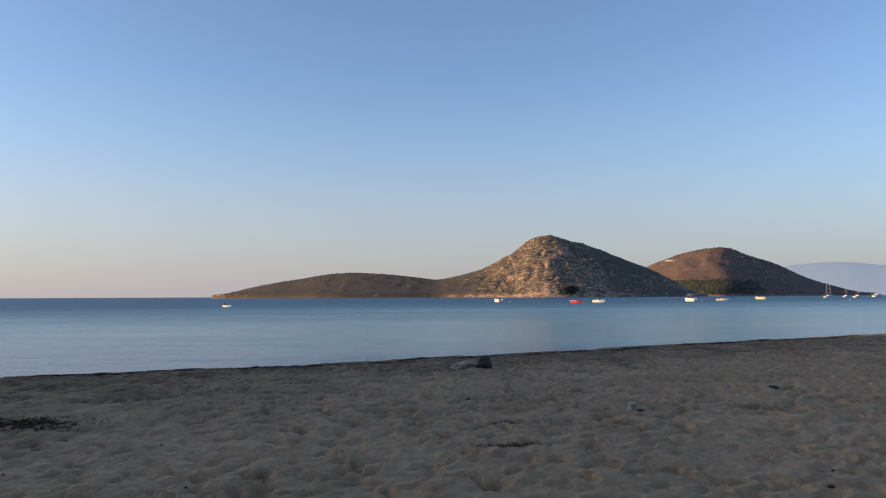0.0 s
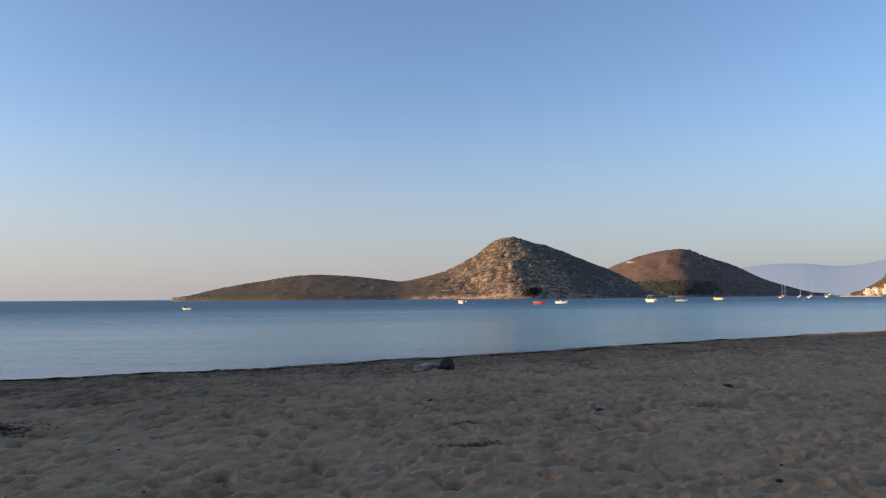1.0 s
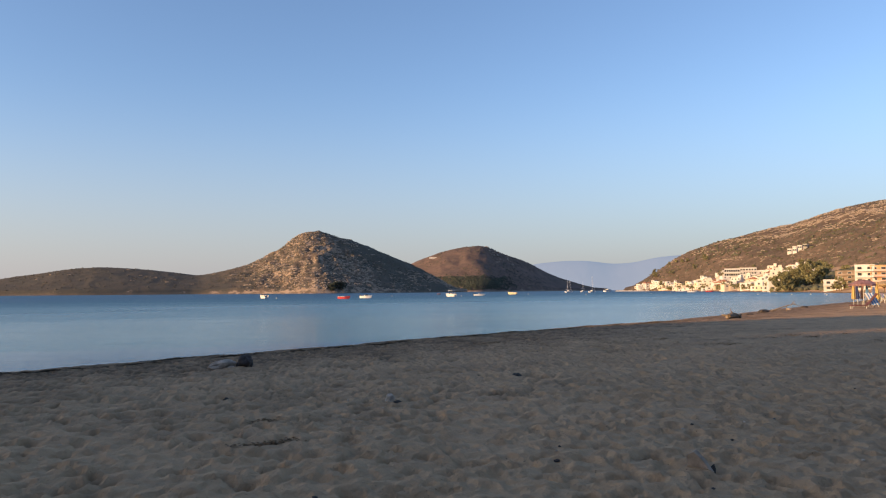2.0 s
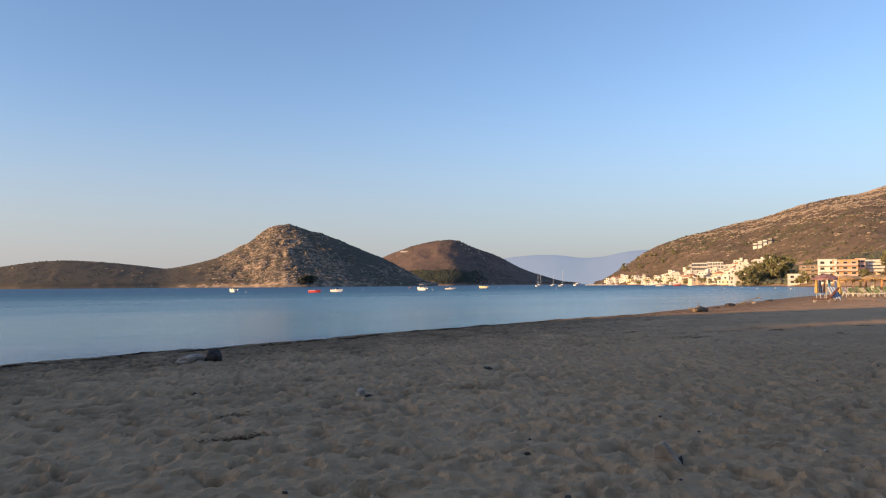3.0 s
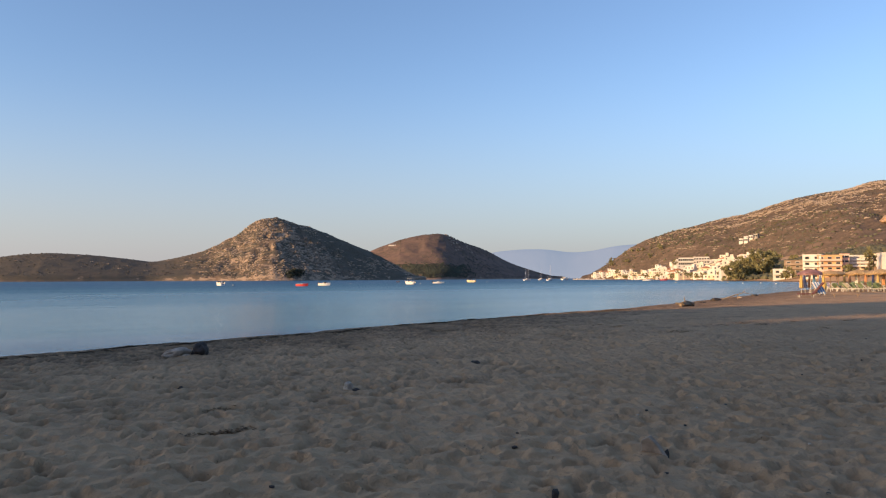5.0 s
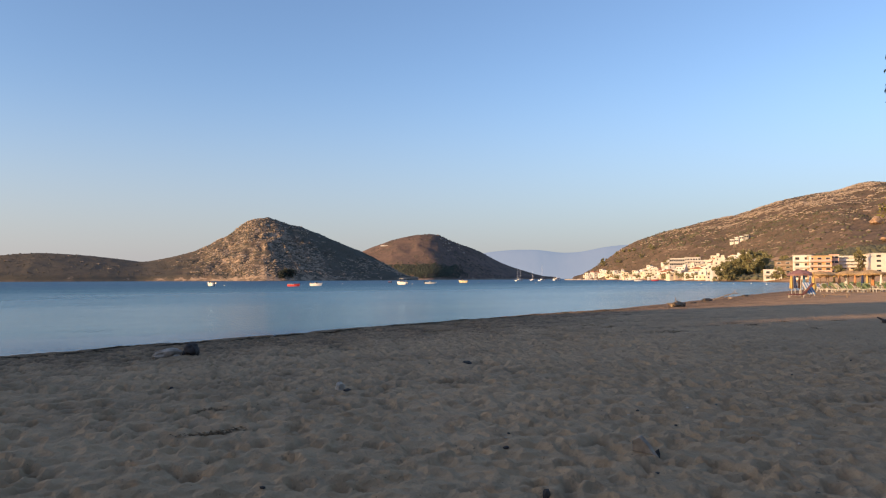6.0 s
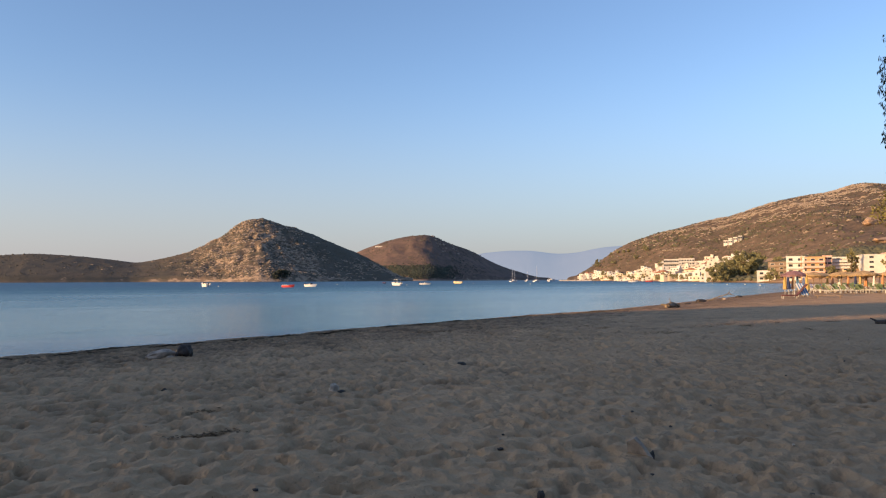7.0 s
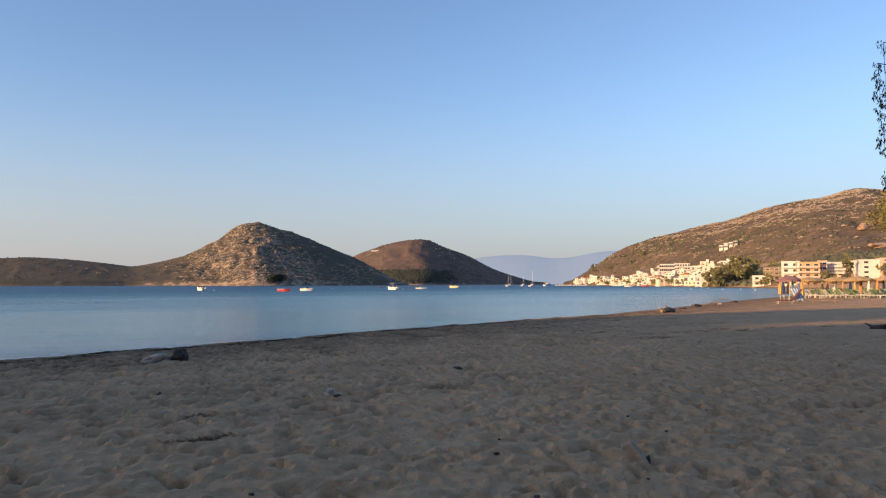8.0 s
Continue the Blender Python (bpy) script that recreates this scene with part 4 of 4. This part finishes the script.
boat(-16.35, 168, -48, 3.0, 1.3, 0.3, GELCOAT, "small white dinghy with a black motor", GREY_RUBBER, True)
boat(4.25, 269, 118, 4.2, 1.9, 0.85, GELCOAT, "small white open motorboat moored in the bay", YELLOW, True, False, True)
boat(10.28, 229, -38, 4.1, 1.6, 0.55, RED_PAINT, "red wooden rowing boat with a white rim", GELCOAT, False, seats=3)
boat(11.97, 246, -42, 4.4, 1.8, 0.6, GELCOAT, "white open fishing boat with a pale rim", CLOTH_WHITE, True, False, True)
boat(17.62, 420, 120, 2.4, 1.2, 0.5, NAVY, "tiny dark boat moored far out", RED_PAINT, True)
boat(18.61, 287, 125, 4.6, 1.9, 0.8, GELCOAT, "white motorboat with a raised sun canopy", GELCOAT, True, True, True)
boat(20.8, 331, -30, 5.4, 2.0, 0.55, GELCOAT, "white motorboat with a dark blue rim", NAVY, True, False, True)
boat(23.38, 416, 128, 5.6, 2.2, 0.85, YELLOW, "pale yellow wooden boat with a white rim", GELCOAT, True, False, True, seats=3)
boat(27.7, 700, 30, 11, 3.2, 1.1, GELCOAT, "white two-masted sailing yacht at anchor", NAVY, False, mast=11.5, masts=(0.2, -0.2), cabin=True, seats=0)
boat(28.75, 820, 40, 10, 3.0, 1.0, GELCOAT, "distant white sailing yacht at anchor", NAVY, False, mast=11.0, cabin=True, seats=0)
boat(29.45, 690, 35, 11, 3.3, 1.1, GELCOAT, "white sailing yacht with a tall mast", NAVY, False, mast=15.0, cabin=True, seats=0)
boat(30.6, 830, 25, 13, 4.0, 1.8, GELCOAT, "white motor yacht with a high cabin", NAVY, False, cabin=True, canopy=True, seats=0)
boat(36.7, 560, -30, 7.0, 2.3, 0.8, GELCOAT, "white motorboat near the town shore", GELCOAT, True, False, True)
boat(37.9, 600, -30, 6.0, 2.0, 0.7, RED_PAINT, "small red and white boat near the town shore", GELCOAT, True)

rng = random.Random(5)
buoy_bm = bmesh.new()
bmesh.ops.create_uvsphere(buoy_bm, u_segments=10, v_segments=7, radius=0.28)
buoy_me = finish(buoy_bm, "float", LOUNGER_WHITE, True)
for baz, bd in ((29.0, 350), (24.6, 420), (14.0, 330), (33.8, 420), (35.2, 470), (38.8, 330), (40.0, 360), (41.2, 300), (42.4, 340), (43.4, 290), (44.6, 300), (45.6, 260), (19.4, 300), (5.2, 265), (39.4, 480), (42.0, 420)):
    p = at(baz, bd)
    b = empty("mooring_buoy", pose(p.x, p.y, 0.05), "small round white mooring buoy on the water", "buoy", "buoys in the bay")
    part("float", buoy_me, None, b)
    part("ring", tube((0, 0, 0.22), (0, 0, 0.42), 0.04), BLACK, b)


# ---- umbrellas and loungers on the sunlit sand ----
def straw_umbrella(m):
    ob = empty("beach_umbrella", m, "straw-thatched beach umbrella on a wooden pole", "umbrella", "straw umbrellas on the beach")
    part("pole", tube((0, 0, -0.3), (0, 0, 2.5), 0.05, 0.04), WOOD, ob)
    rng = random.Random(2)
    bm = bmesh.new()
    n, rings = 20, ((0.05, 2.5), (0.5, 2.42), (1.05, 2.26), (1.6, 2.06))
    loops = [[bm.verts.new((r * math.cos(2 * math.pi * i / n), r * math.sin(2 * math.pi * i / n), z + (rng.uniform(-0.1, 0.05) if r > 1.3 else rng.uniform(-0.02, 0.02)))) for i in range(n)] for r, z in rings]
    low = [[bm.verts.new((v.co.x * 0.97, v.co.y * 0.97, v.co.z - 0.1)) for v in lp] for lp in loops]
    for s_ in (loops, low):
        for a, b in zip(s_, s_[1:]):
            for i in range(n):
                bm.faces.new((a[i], a[(i + 1) % n], b[(i + 1) % n], b[i]))
    for i in range(n):
        bm.faces.new((loops[-1][i], loops[-1][(i + 1) % n], low[-1][(i + 1) % n], low[-1][i]))
    bm.faces.new(loops[0])
    top = part("thatch", bm, THATCH, ob)
    for k in range(4):
        a = k * math.pi / 2
        part("strut", tube((0, 0, 1.7), (math.cos(a) * 1.1, math.sin(a) * 1.1, 2.2), 0.025, n=5), WOOD, top)
    return ob


def lounger(m, cloth, word):
    ob = empty("sun_lounger", m, f"{word} sun lounger with a raised backrest", "lounger", "loungers under the umbrellas")
    fr = bmesh.new()
    add_box(fr, -0.32, -0.27, -1.0, 0.95, 0.3, 0.36)
    add_box(fr, 0.27, 0.32, -1.0, 0.95, 0.3, 0.36)
    part("frame", fr, LOUNGER_WHITE, ob)
    part("seat", box(-0.27, 0.27, -1.0, 0.35, 0.33, 0.37), cloth, ob)
    bm = box(-0.3, 0.3, 0, 0.78, -0.02, 0.03)
    part("backrest", bm, cloth, ob, m=pose(0, 0.35, 0.37, 48, 0, 0))
    for x in (-0.29, 0.29):
        for y in (-0.8, 0.75):
            part("leg", box(x - 0.025, x + 0.025, y - 0.03, y + 0.03, -0.02, 0.31), LOUNGER_WHITE, ob)
    return ob


first_umbrella, first_green, first_white = None, None, None
rng = random.Random(14)
spots = []
for r_, (d0, gap) in enumerate(((97, 1.5), (108, 1.35), (119, 1.2), (131, 1.1), (144, 1.0), (158, 0.9))):
    baz = 49.2 + 0.5 * r_ * (1 if r_ % 2 else 0.4)
    while baz < 57:
        spots.append((baz + rng.uniform(-0.2, 0.2), d0 + rng.uniform(-2.5, 2.5)))
        baz += gap
for baz, bd in spots:
    p = at(baz, bd)
    z = ground_z(p.x, p.y)
    m = pose(p.x, p.y, z, rng.uniform(-2, 2), rng.uniform(-2, 2), rng.uniform(0, 360))
    first_umbrella = copy_thing(first_umbrella, m) if first_umbrella else straw_umbrella(m)
    for side in (-1.0, 1.0):
        q = Vector((p.x + side * 0.95, p.y - 0.6 * side - 0.5, 0))
        m = pose(q.x, q.y, ground_z(q.x, q.y) + 0.01, 0, 0, 140 + rng.uniform(-12, 12))
        if rng.random() < 0.55:
            first_green = copy_thing(first_green, m) if first_green else lounger(m, LOUNGER_GREEN, "green and white")
        else:
            first_white = copy_thing(first_white, m) if first_white else lounger(m, LOUNGER_WHITE, "white plastic")

for k in range(17):
    p = at(49.5 + 0.33 * k + 0.08 * math.sin(k * 7), 95 + 2.5 * math.sin(k * 2.3))
    m = pose(p.x, p.y, ground_z(p.x, p.y) + 0.01, 0, 0, 40 + 14 * math.sin(k * 4.1))
    copy_thing(first_green if k % 3 else first_white, m)

# the last stand by the water: a canvas umbrella with towels, a striped chair, a wooden plank
p = at(47.85, 76)
pz = ground_z(p.x, p.y)
stand = empty("canvas_umbrella", pose(p.x, p.y, pz, 0, 0, 20), "faded pink canvas beach umbrella with a scalloped rim", "umbrella")
part("pole", tube((0, 0, -0.2), (0, 0, 2.4), 0.035), LOUNGER_WHITE, stand)
bm = bmesh.new()
n = 12
ring = [bm.verts.new((1.15 * math.cos(2 * math.pi * i / n), 1.15 * math.sin(2 * math.pi * i / n), 2.02)) for i in range(n)]
mid = [bm.verts.new((0.6 * math.cos(2 * math.pi * i / n), 0.6 * math.sin(2 * math.pi * i / n), 2.32)) for i in range(n)]
rim = [bm.verts.new((1.16 * math.cos(2 * math.pi * i / n), 1.16 * math.sin(2 * math.pi * i / n), 1.84 + 0.05 * (i % 2))) for i in range(n)]
tip = bm.verts.new((0, 0, 2.45))
for i in range(n):
    j = (i + 1) % n
    bm.faces.new((ring[i], ring[j], mid[j], mid[i]))
    bm.faces.new((mid[i], mid[j], tip))
    bm.faces.new((rim[i], rim[j], ring[j], ring[i]))
bmesh.ops.solidify(bm, geom=bm.faces[:], thickness=0.02)
part("canopy", bm, CANOPY_PINK, stand)


def folded_parasol(az, d, cloth, word):
    """A closed beach umbrella, its cloth hanging in folds."""
    p = at(az, d)
    ob = empty("closed_umbrella", pose(p.x, p.y, ground_z(p.x, p.y), 2 * math.sin(az * 7), 2 * math.sin(az * 11), az * 40), f"closed {word} beach umbrella standing in the sand", "umbrella", "closed umbrellas on the beach")
    part("pole", tube((0, 0, -0.2), (0, 0, 2.25), 0.025, n=6), LOUNGER_WHITE, ob)
    bm = bmesh.new()
    n, rings = 12, ((0.02, 2.2), (0.07, 1.95), (0.11, 1.5), (0.145, 1.0), (0.16, 0.72))
    loops = [[bm.verts.new((r * (1.15 if i % 2 else 0.75) * math.cos(2 * math.pi * i / n), r * (1.15 if i % 2 else 0.75) * math.sin(2 * math.pi * i / n), z + 0.05 * (i % 3 - 1) * (r > 0.14))) for i in range(n)] for r, z in rings]
    for a, b in zip(loops, loops[1:]):
        for i in range(n):
            bm.faces.new((a[i], a[(i + 1) % n], b[(i + 1) % n], b[i]))
    bm.faces.new(loops[0])
    bm.faces.new(loops[-1])
    part("folded_cloth", bm, cloth, ob)


CLOTHS = ((CLOTH_YELLOW, "yellow"), (CLOTH_NAVY, "navy blue"), (CLOTH_ORANGE, "orange"), (CLOTH_BLUE, "blue"), (CLOTH_WHITE, "white"))
for k, taz in enumerate((47.25, 47.5, 47.75, 48.1, 48.4, 48.7)):
    folded_parasol(taz, 77 + 1.5 * math.sin(taz * 9), *CLOTHS[k % 5])
for k in range(13):
    folded_parasol(49.9 + 0.4 * k + 0.1 * math.sin(k * 5), 101 + 6 * math.sin(k * 3), *CLOTHS[(0, 2, 4, 2, 1)[k % 5]])

p = at(48.4, 69.5)
pz = ground_z(p.x, p.y)
chair = empty("deck_chair", pose(p.x, p.y, pz, 0, 0, facing(p, (0, 0, 0)) + 25), "blue and white striped folding deck chair", "chair")
for k in range(6):
    cloth = CLOTH_BLUE if k % 2 else CLOTH_WHITE
    part("stripe", box(-0.33 + 0.11 * k, -0.22 + 0.11 * k, 0, 1.45, -0.015, 0.015), cloth, chair, "", m=pose(0, -0.4, 0.28, 42, 0, 0))
for x in (-0.36, 0.36):
    part("side_rail", tube((x, -0.5, 0.12), (x, 0.75, 1.28), 0.025, n=6), WOOD, chair)
    part("leg", tube((x, 0.75, 0.0), (x, -0.35, 0.75), 0.025, n=6), WOOD, chair)
p = at(47.75, 69)
pz = ground_z(p.x, p.y)
bed = empty("beach_lounger", pose(p.x, p.y, pz, 0, 0, -35), "dark maroon padded lounger with its back raised", "lounger")
part("seat", box(-0.9, 0.35, -0.32, 0.32, 0.22, 0.32, bevel=0.03), MAROON, bed)
part("backrest", box(0, 1.2, -0.32, 0.32, -0.04, 0.05, bevel=0.02), MAROON, bed, m=pose(0.33, 0, 0.3, 0, -50, 0))
for x in (-0.8, 0.25):
    for y in (-0.28, 0.28):
        part("leg", tube((x, y, -0.03), (x, y, 0.24), 0.025, n=6), LOUNGER_WHITE, bed)
p = at(50.0, 70)
pz = ground_z(p.x, p.y)
plank = empty("bench", pose(p.x, p.y, pz, 0, 0, facing(p, (0, 0, 0))), "low dark wooden plank bench on the sand", "bench")
part("board", box(-1.1, 1.1, -0.14, 0.14, 0.2, 0.25, bevel=0.01), WOOD, plank)
for x in (-0.85, 0.85):
    part("trestle", box(x - 0.04, x + 0.04, -0.12, 0.12, -0.03, 0.2), WOOD, plank)


# ---- stones, driftwood and sea grass on the sand ----
def sand_z(x, y):
    """The height of the built sand under a place."""
    xs, ys, gz = GRID["xs"], GRID["ys"], GRID["gz"]
    i = min(max(int(np.searchsorted(xs, x)) - 1, 0), len(xs) - 2)
    j = min(max(int(np.searchsorted(ys, y)) - 1, 0), len(ys) - 2)
    u, v = (x - xs[i]) / (xs[i + 1] - xs[i]), (y - ys[j]) / (ys[j + 1] - ys[j])
    return float((gz[i, j] * (1 - u) + gz[i + 1, j] * u) * (1 - v) + (gz[i, j + 1] * (1 - u) + gz[i + 1, j + 1] * u) * v)


def stone(x, y, size, material, label, seed, turn=0.0, tilt=0.0, sink=0.35, jag=0.35, cuts=3, category="stone"):
    return rock_lump("beach_stone" if category == "stone" else category, pose(x, y, sand_z(x, y) + size[2] * (1 - 2 * sink), 0, tilt, turn), size, material, label, category, seed, cuts, jag)


stone(0.98, 17.6, (0.18, 0.18, 0.18), STONE_DARK, "dark brown rounded rock on the sand", 3, 20, 15, 0.14, 0.42)
stone(0.45, 17.55, (0.3, 0.16, 0.12), STONE_GREY, "pale grey slab beside the dark rock", 4, 10, -8, 0.22, 0.3)
stone(0.66, 17.4, (0.09, 0.08, 0.06), STONE_GREY, "small grey stone beside the slab", 21, 0, 0)
stone(2.72, 10.66, (0.085, 0.07, 0.07), STONE_PALE, "pale whitish stone half buried in the sand", 5, 30, 0, 0.3)
# added dark lump that stands for the pale stone's shadow at its lower right
stone(2.8, 10.52, (0.075, 0.04, 0.03), STONE_DARK, "dark lump for the shadow below the pale stone", 6, 10, 10, 0.3)
stone(2.83, 4.77, (0.03, 0.022, 0.045), STONE_DARK, "dark wedge of stone stuck in the sand", 46, 15, 12, 0.3, 0.3)
stone(5.79, 12.99, (0.09, 0.07, 0.06), STONE_DARK, "small dark stone on the sand", 7)
stone(0.42, 12.2, (0.05, 0.04, 0.04), STONE_DARK, "small dark pebble on the sand", 8)


def flat_shard(x, y, m_turn, label):
    """An upright thin wedge of stone stuck in the sand."""
    bm = bmesh.new()
    pts = [(-0.13, 0), (0.12, -0.02), (0.05, 0.12), (-0.02, 0.2), (-0.1, 0.15)]
    a = [bm.verts.new((px, -0.025, pz_)) for px, pz_ in pts]
    b = [bm.verts.new((px * 0.9, 0.03, pz_ * 0.94)) for px, pz_ in pts]
    bm.faces.new(a)
    bm.faces.new(b[::-1])
    for i in range(len(pts)):
        j = (i + 1) % len(pts)
        bm.faces.new((a[i], a[j], b[j], b[i]))
    bmesh.ops.bevel(bm, geom=bm.edges[:], offset=0.006, segments=1, affect="EDGES")
    ob = new("stone_shard", finish(bm, "stone_shard", STONE_GREY))
    ob.matrix_basis = pose(x, y, sand_z(x, y) - 0.03, 22, 0, m_turn)
    return tagged(ob, label, "stone")


flat_shard(4.28, 5.5, -65, "grey wedge of stone standing up in the sand")


# added dark sliver in place of the shade on the wedge's right edge
stone(4.37, 5.46, (0.03, 0.022, 0.06), STONE_DARK, "dark sliver for the shaded right edge of the grey wedge", 44, 30, 25, 0.3, 0.3)


def branch_thing(name, m, rods, material, label, category="driftwood"):
    bm = bmesh.new()
    for a, b, r0, r1 in rods:
        add_tube(bm, a, b, r0, r1, 7)
        bmesh.ops.create_icosphere(bm, subdivisions=1, radius=r0 * 1.02, matrix=Matrix.Translation(a))
    for v in bm.verts:
        v.co += Vector((noise.noise(v.co * 5), noise.noise(v.co * 5 + Vector((7, 0, 0))), noise.noise(v.co * 5 + Vector((0, 7, 0))))) * 0.03
    ob = new(name, finish(bm, name, material))
    ob.matrix_basis = m
    return tagged(ob, label, category)


x, y = 30.2, 36.5
rods, rng = [((-0.6, 0, 0.1), (0.1, 0.1, 0.2), 0.13, 0.2), ((0.1, 0.1, 0.18), (0.7, 0, 0.12), 0.2, 0.12), ((-0.12, 0, 0.2), (-0.18, 0.05, 0.62), 0.045, 0.015)], random.Random(8)
for k in range(16):
    a = Vector((rng.uniform(-0.6, 0.6), rng.uniform(-0.15, 0.15), rng.uniform(0.1, 0.25)))
    rods.append((a, a + Vector((rng.uniform(-0.3, 0.3), rng.uniform(-0.25, 0.25), rng.uniform(-0.1, 0.22))), rng.uniform(0.05, 0.1), 0.015))
branch_thing("driftwood_stump", pose(x, y, sand_z(x, y), 0, 0, 20), rods, DRIFT, "brown driftwood stump with broken roots on the sand")
x, y = 44.4, 48.0
branch_thing("driftwood_branch", pose(x, y, sand_z(x, y), 0, 0, -30) @ Matrix.Scale(0.85, 4),
             [((-0.9, 0, 0.02), (0.2, 0.1, 0.4), 0.06, 0.05), ((0.2, 0.1, 0.4), (1.3, 0, 0.72), 0.05, 0.025), ((0.9, 0, 0.6), (1.25, 0.15, 1.0), 0.04, 0.02),
              ((1.1, 0, 0.66), (1.6, 0.1, 0.5), 0.04, 0.02), ((0.5, 0.1, -0.02), (0.45, 0.1, 0.5), 0.05, 0.04)], DRIFT, "long bleached driftwood branch propped on the sand")
for x, y, r, s in ((53.5, 55.0, 0.25, 31), (47.5, 50.5, 0.18, 32), (36.0, 41.8, 0.16, 33), (40.0, 45.0, 0.3, 34)):
    stone(x, y, (r * 1.5, r, r * 0.6), STONE_DARK if s != 32 else STONE_GREY, "brown lump of driftwood and stone on the sunlit sand", s)
x, y = 24.3, 17.7
branch_thing("driftwood_log", pose(x, y, sand_z(x, y), 0, 0, -40),
             [((-0.55, 0, 0.05), (0.3, 0, 0.12), 0.09, 0.12), ((0.3, 0, 0.12), (0.9, 0.1, 0.1), 0.12, 0.08), ((-0.5, 0, 0.06), (-0.75, 0.05, 0.2), 0.05, 0.02)], STONE_DARK, "dark log lying on the shaded sand")


def sea_grass(cx, cy, rx, ry, count, seed, label, turn=0.0, weed=KELP):
    """A mat of dry sea-grass blades lying on the sand."""
    rng = random.Random(seed)
    verts, faces = [], []
    ca, sa = math.cos(radians(turn)), math.sin(radians(turn))
    for _ in range(count * 2):
        u, v = rng.gauss(0, rx * 0.45), rng.gauss(0, ry * 0.45)
        x, y = cx + u * ca - v * sa, cy + u * sa + v * ca
        z = sand_z(x, y) + rng.uniform(0.0, 0.02)
        a, ln, w = rng.uniform(0, 6.3), rng.uniform(0.03, 0.09), rng.uniform(0.005, 0.013)
        d, n_ = Vector((math.cos(a), math.sin(a), rng.uniform(-0.15, 0.2))) * ln, Vector((-math.sin(a), math.cos(a), 0)) * w
        p = Vector((x, y, z))
        k = len(verts)
        verts += [p - n_, p + n_, p + d * 0.6 + n_ * 0.8 + Vector((0, 0, 0.012)), p + d + Vector((0, 0, 0.004)), p + d * 0.6 - n_ * 0.8 + Vector((0, 0, 0.012))]
        faces.append((k, k + 1, k + 2, k + 3, k + 4))
    return tagged(new("sea_grass", merged("sea_grass", [tuple(v) for v in verts], faces, weed)), label, "sea grass", kind="stuff")


sea_grass(0.72, 8.0, 0.36, 0.1, 70, 1, "patch of dry brown sea grass in the trampled sand", 8)
sea_grass(-5.6, 9.75, 0.8, 0.5, 900, 2, "dark heap of sea grass on the sand", -5, KELP_DARK)
sea_grass(0.75, 9.7, 0.25, 0.1, 24, 3, "small tuft of dry sea grass on the sand", 20)
sea_grass(9.0, 22.5, 1.2, 0.3, 200, 6, "strip of sea grass above the water's edge", 30)
rng = random.Random(19)
for i in range(11):
    p = at(33 + 1.7 * i + rng.uniform(-0.6, 0.6), 24 + rng.uniform(-2.5, 4) + 0.35 * i)
    sea_grass(p.x, p.y, rng.uniform(0.25, 0.6), rng.uniform(0.15, 0.3), rng.randint(20, 55), 200 + i, "scattered dry sea grass on the shaded sand", rng.uniform(-20, 20))
rng = random.Random(77)
for i in range(26):
    sx = -13 + i * 1.55 + rng.uniform(-0.4, 0.4)
    sy = float(np.interp(sx, SHORE_X, SHORE_Y)) - rng.uniform(1.2, 4.5)
    sea_grass(sx, sy, rng.uniform(0.5, 1.3), rng.uniform(0.12, 0.35), rng.randint(300, 800), 100 + i, "dark tide line of washed-up sea grass", 30 + rng.uniform(-8, 8), KELP_DARK)


def litter(count, seed):
    """Pebbles, twigs and shells strewn over the sand."""
    rng = random.Random(seed)
    for i in range(count):
        y = 4 + 22 * rng.random() ** 1.3
        x = rng.uniform(-0.62 * y, 1.25 * y)
        if float(inland(np.array(x), np.array(y))) < 3:
            continue
        r = rng.uniform(0.009, 0.025)
        rock_lump("pebble", pose(x, y, sand_z(x, y) + r * 0.2, 0, 0, rng.uniform(0, 360)), (r * rng.uniform(1, 1.8), r, r * 0.7),
                  rng.choice((STONE_DARK, STONE_DARK, KELP, STONE_GREY)), "small pebble lying on the trampled sand", "pebble", i, 1, 0.3, "pebbles on the sand")


litter(110, 9)

rng = random.Random(53)
bits = [(6.35, 7.4), (5.6, 6.0), (5.75, 5.15)]
for _ in range(16):
    y = rng.uniform(6, 24)
    bits.append((rng.uniform(0.1, 1.15) * y, y))
for x, y in bits:
    rock_lump("shell", pose(x, y, sand_z(x, y) + 0.008, 0, 0, 40 * x), (0.022, 0.015, 0.012), STONE_PALE, "small white shell lying on the sand", "shell", int(x * 10), 2, 0.2, "shells on the sand")

# low breakwater of boulders before the cape, with a white shed at its end
rng = random.Random(41)
breakwater = empty("breakwater", Matrix.Translation(at(32.4, 985)), "low grey boulder breakwater before the cape", "breakwater")
axis = (at(34.0, 960) - at(31.2, 1000)).normalized()
for k in range(34):
    r = rng.uniform(1.2, 2.0)
    bm = bmesh.new()
    bmesh.ops.create_icosphere(bm, subdivisions=1, radius=r)
    for v in bm.verts:
        v.co *= rng.uniform(0.75, 1.15)
    part("boulder", bm, CONCRETE, breakwater, m=Matrix.Translation(axis * (-26 + 1.6 * k) + Vector((0, 0, rng.uniform(-0.3, 0.3)))))
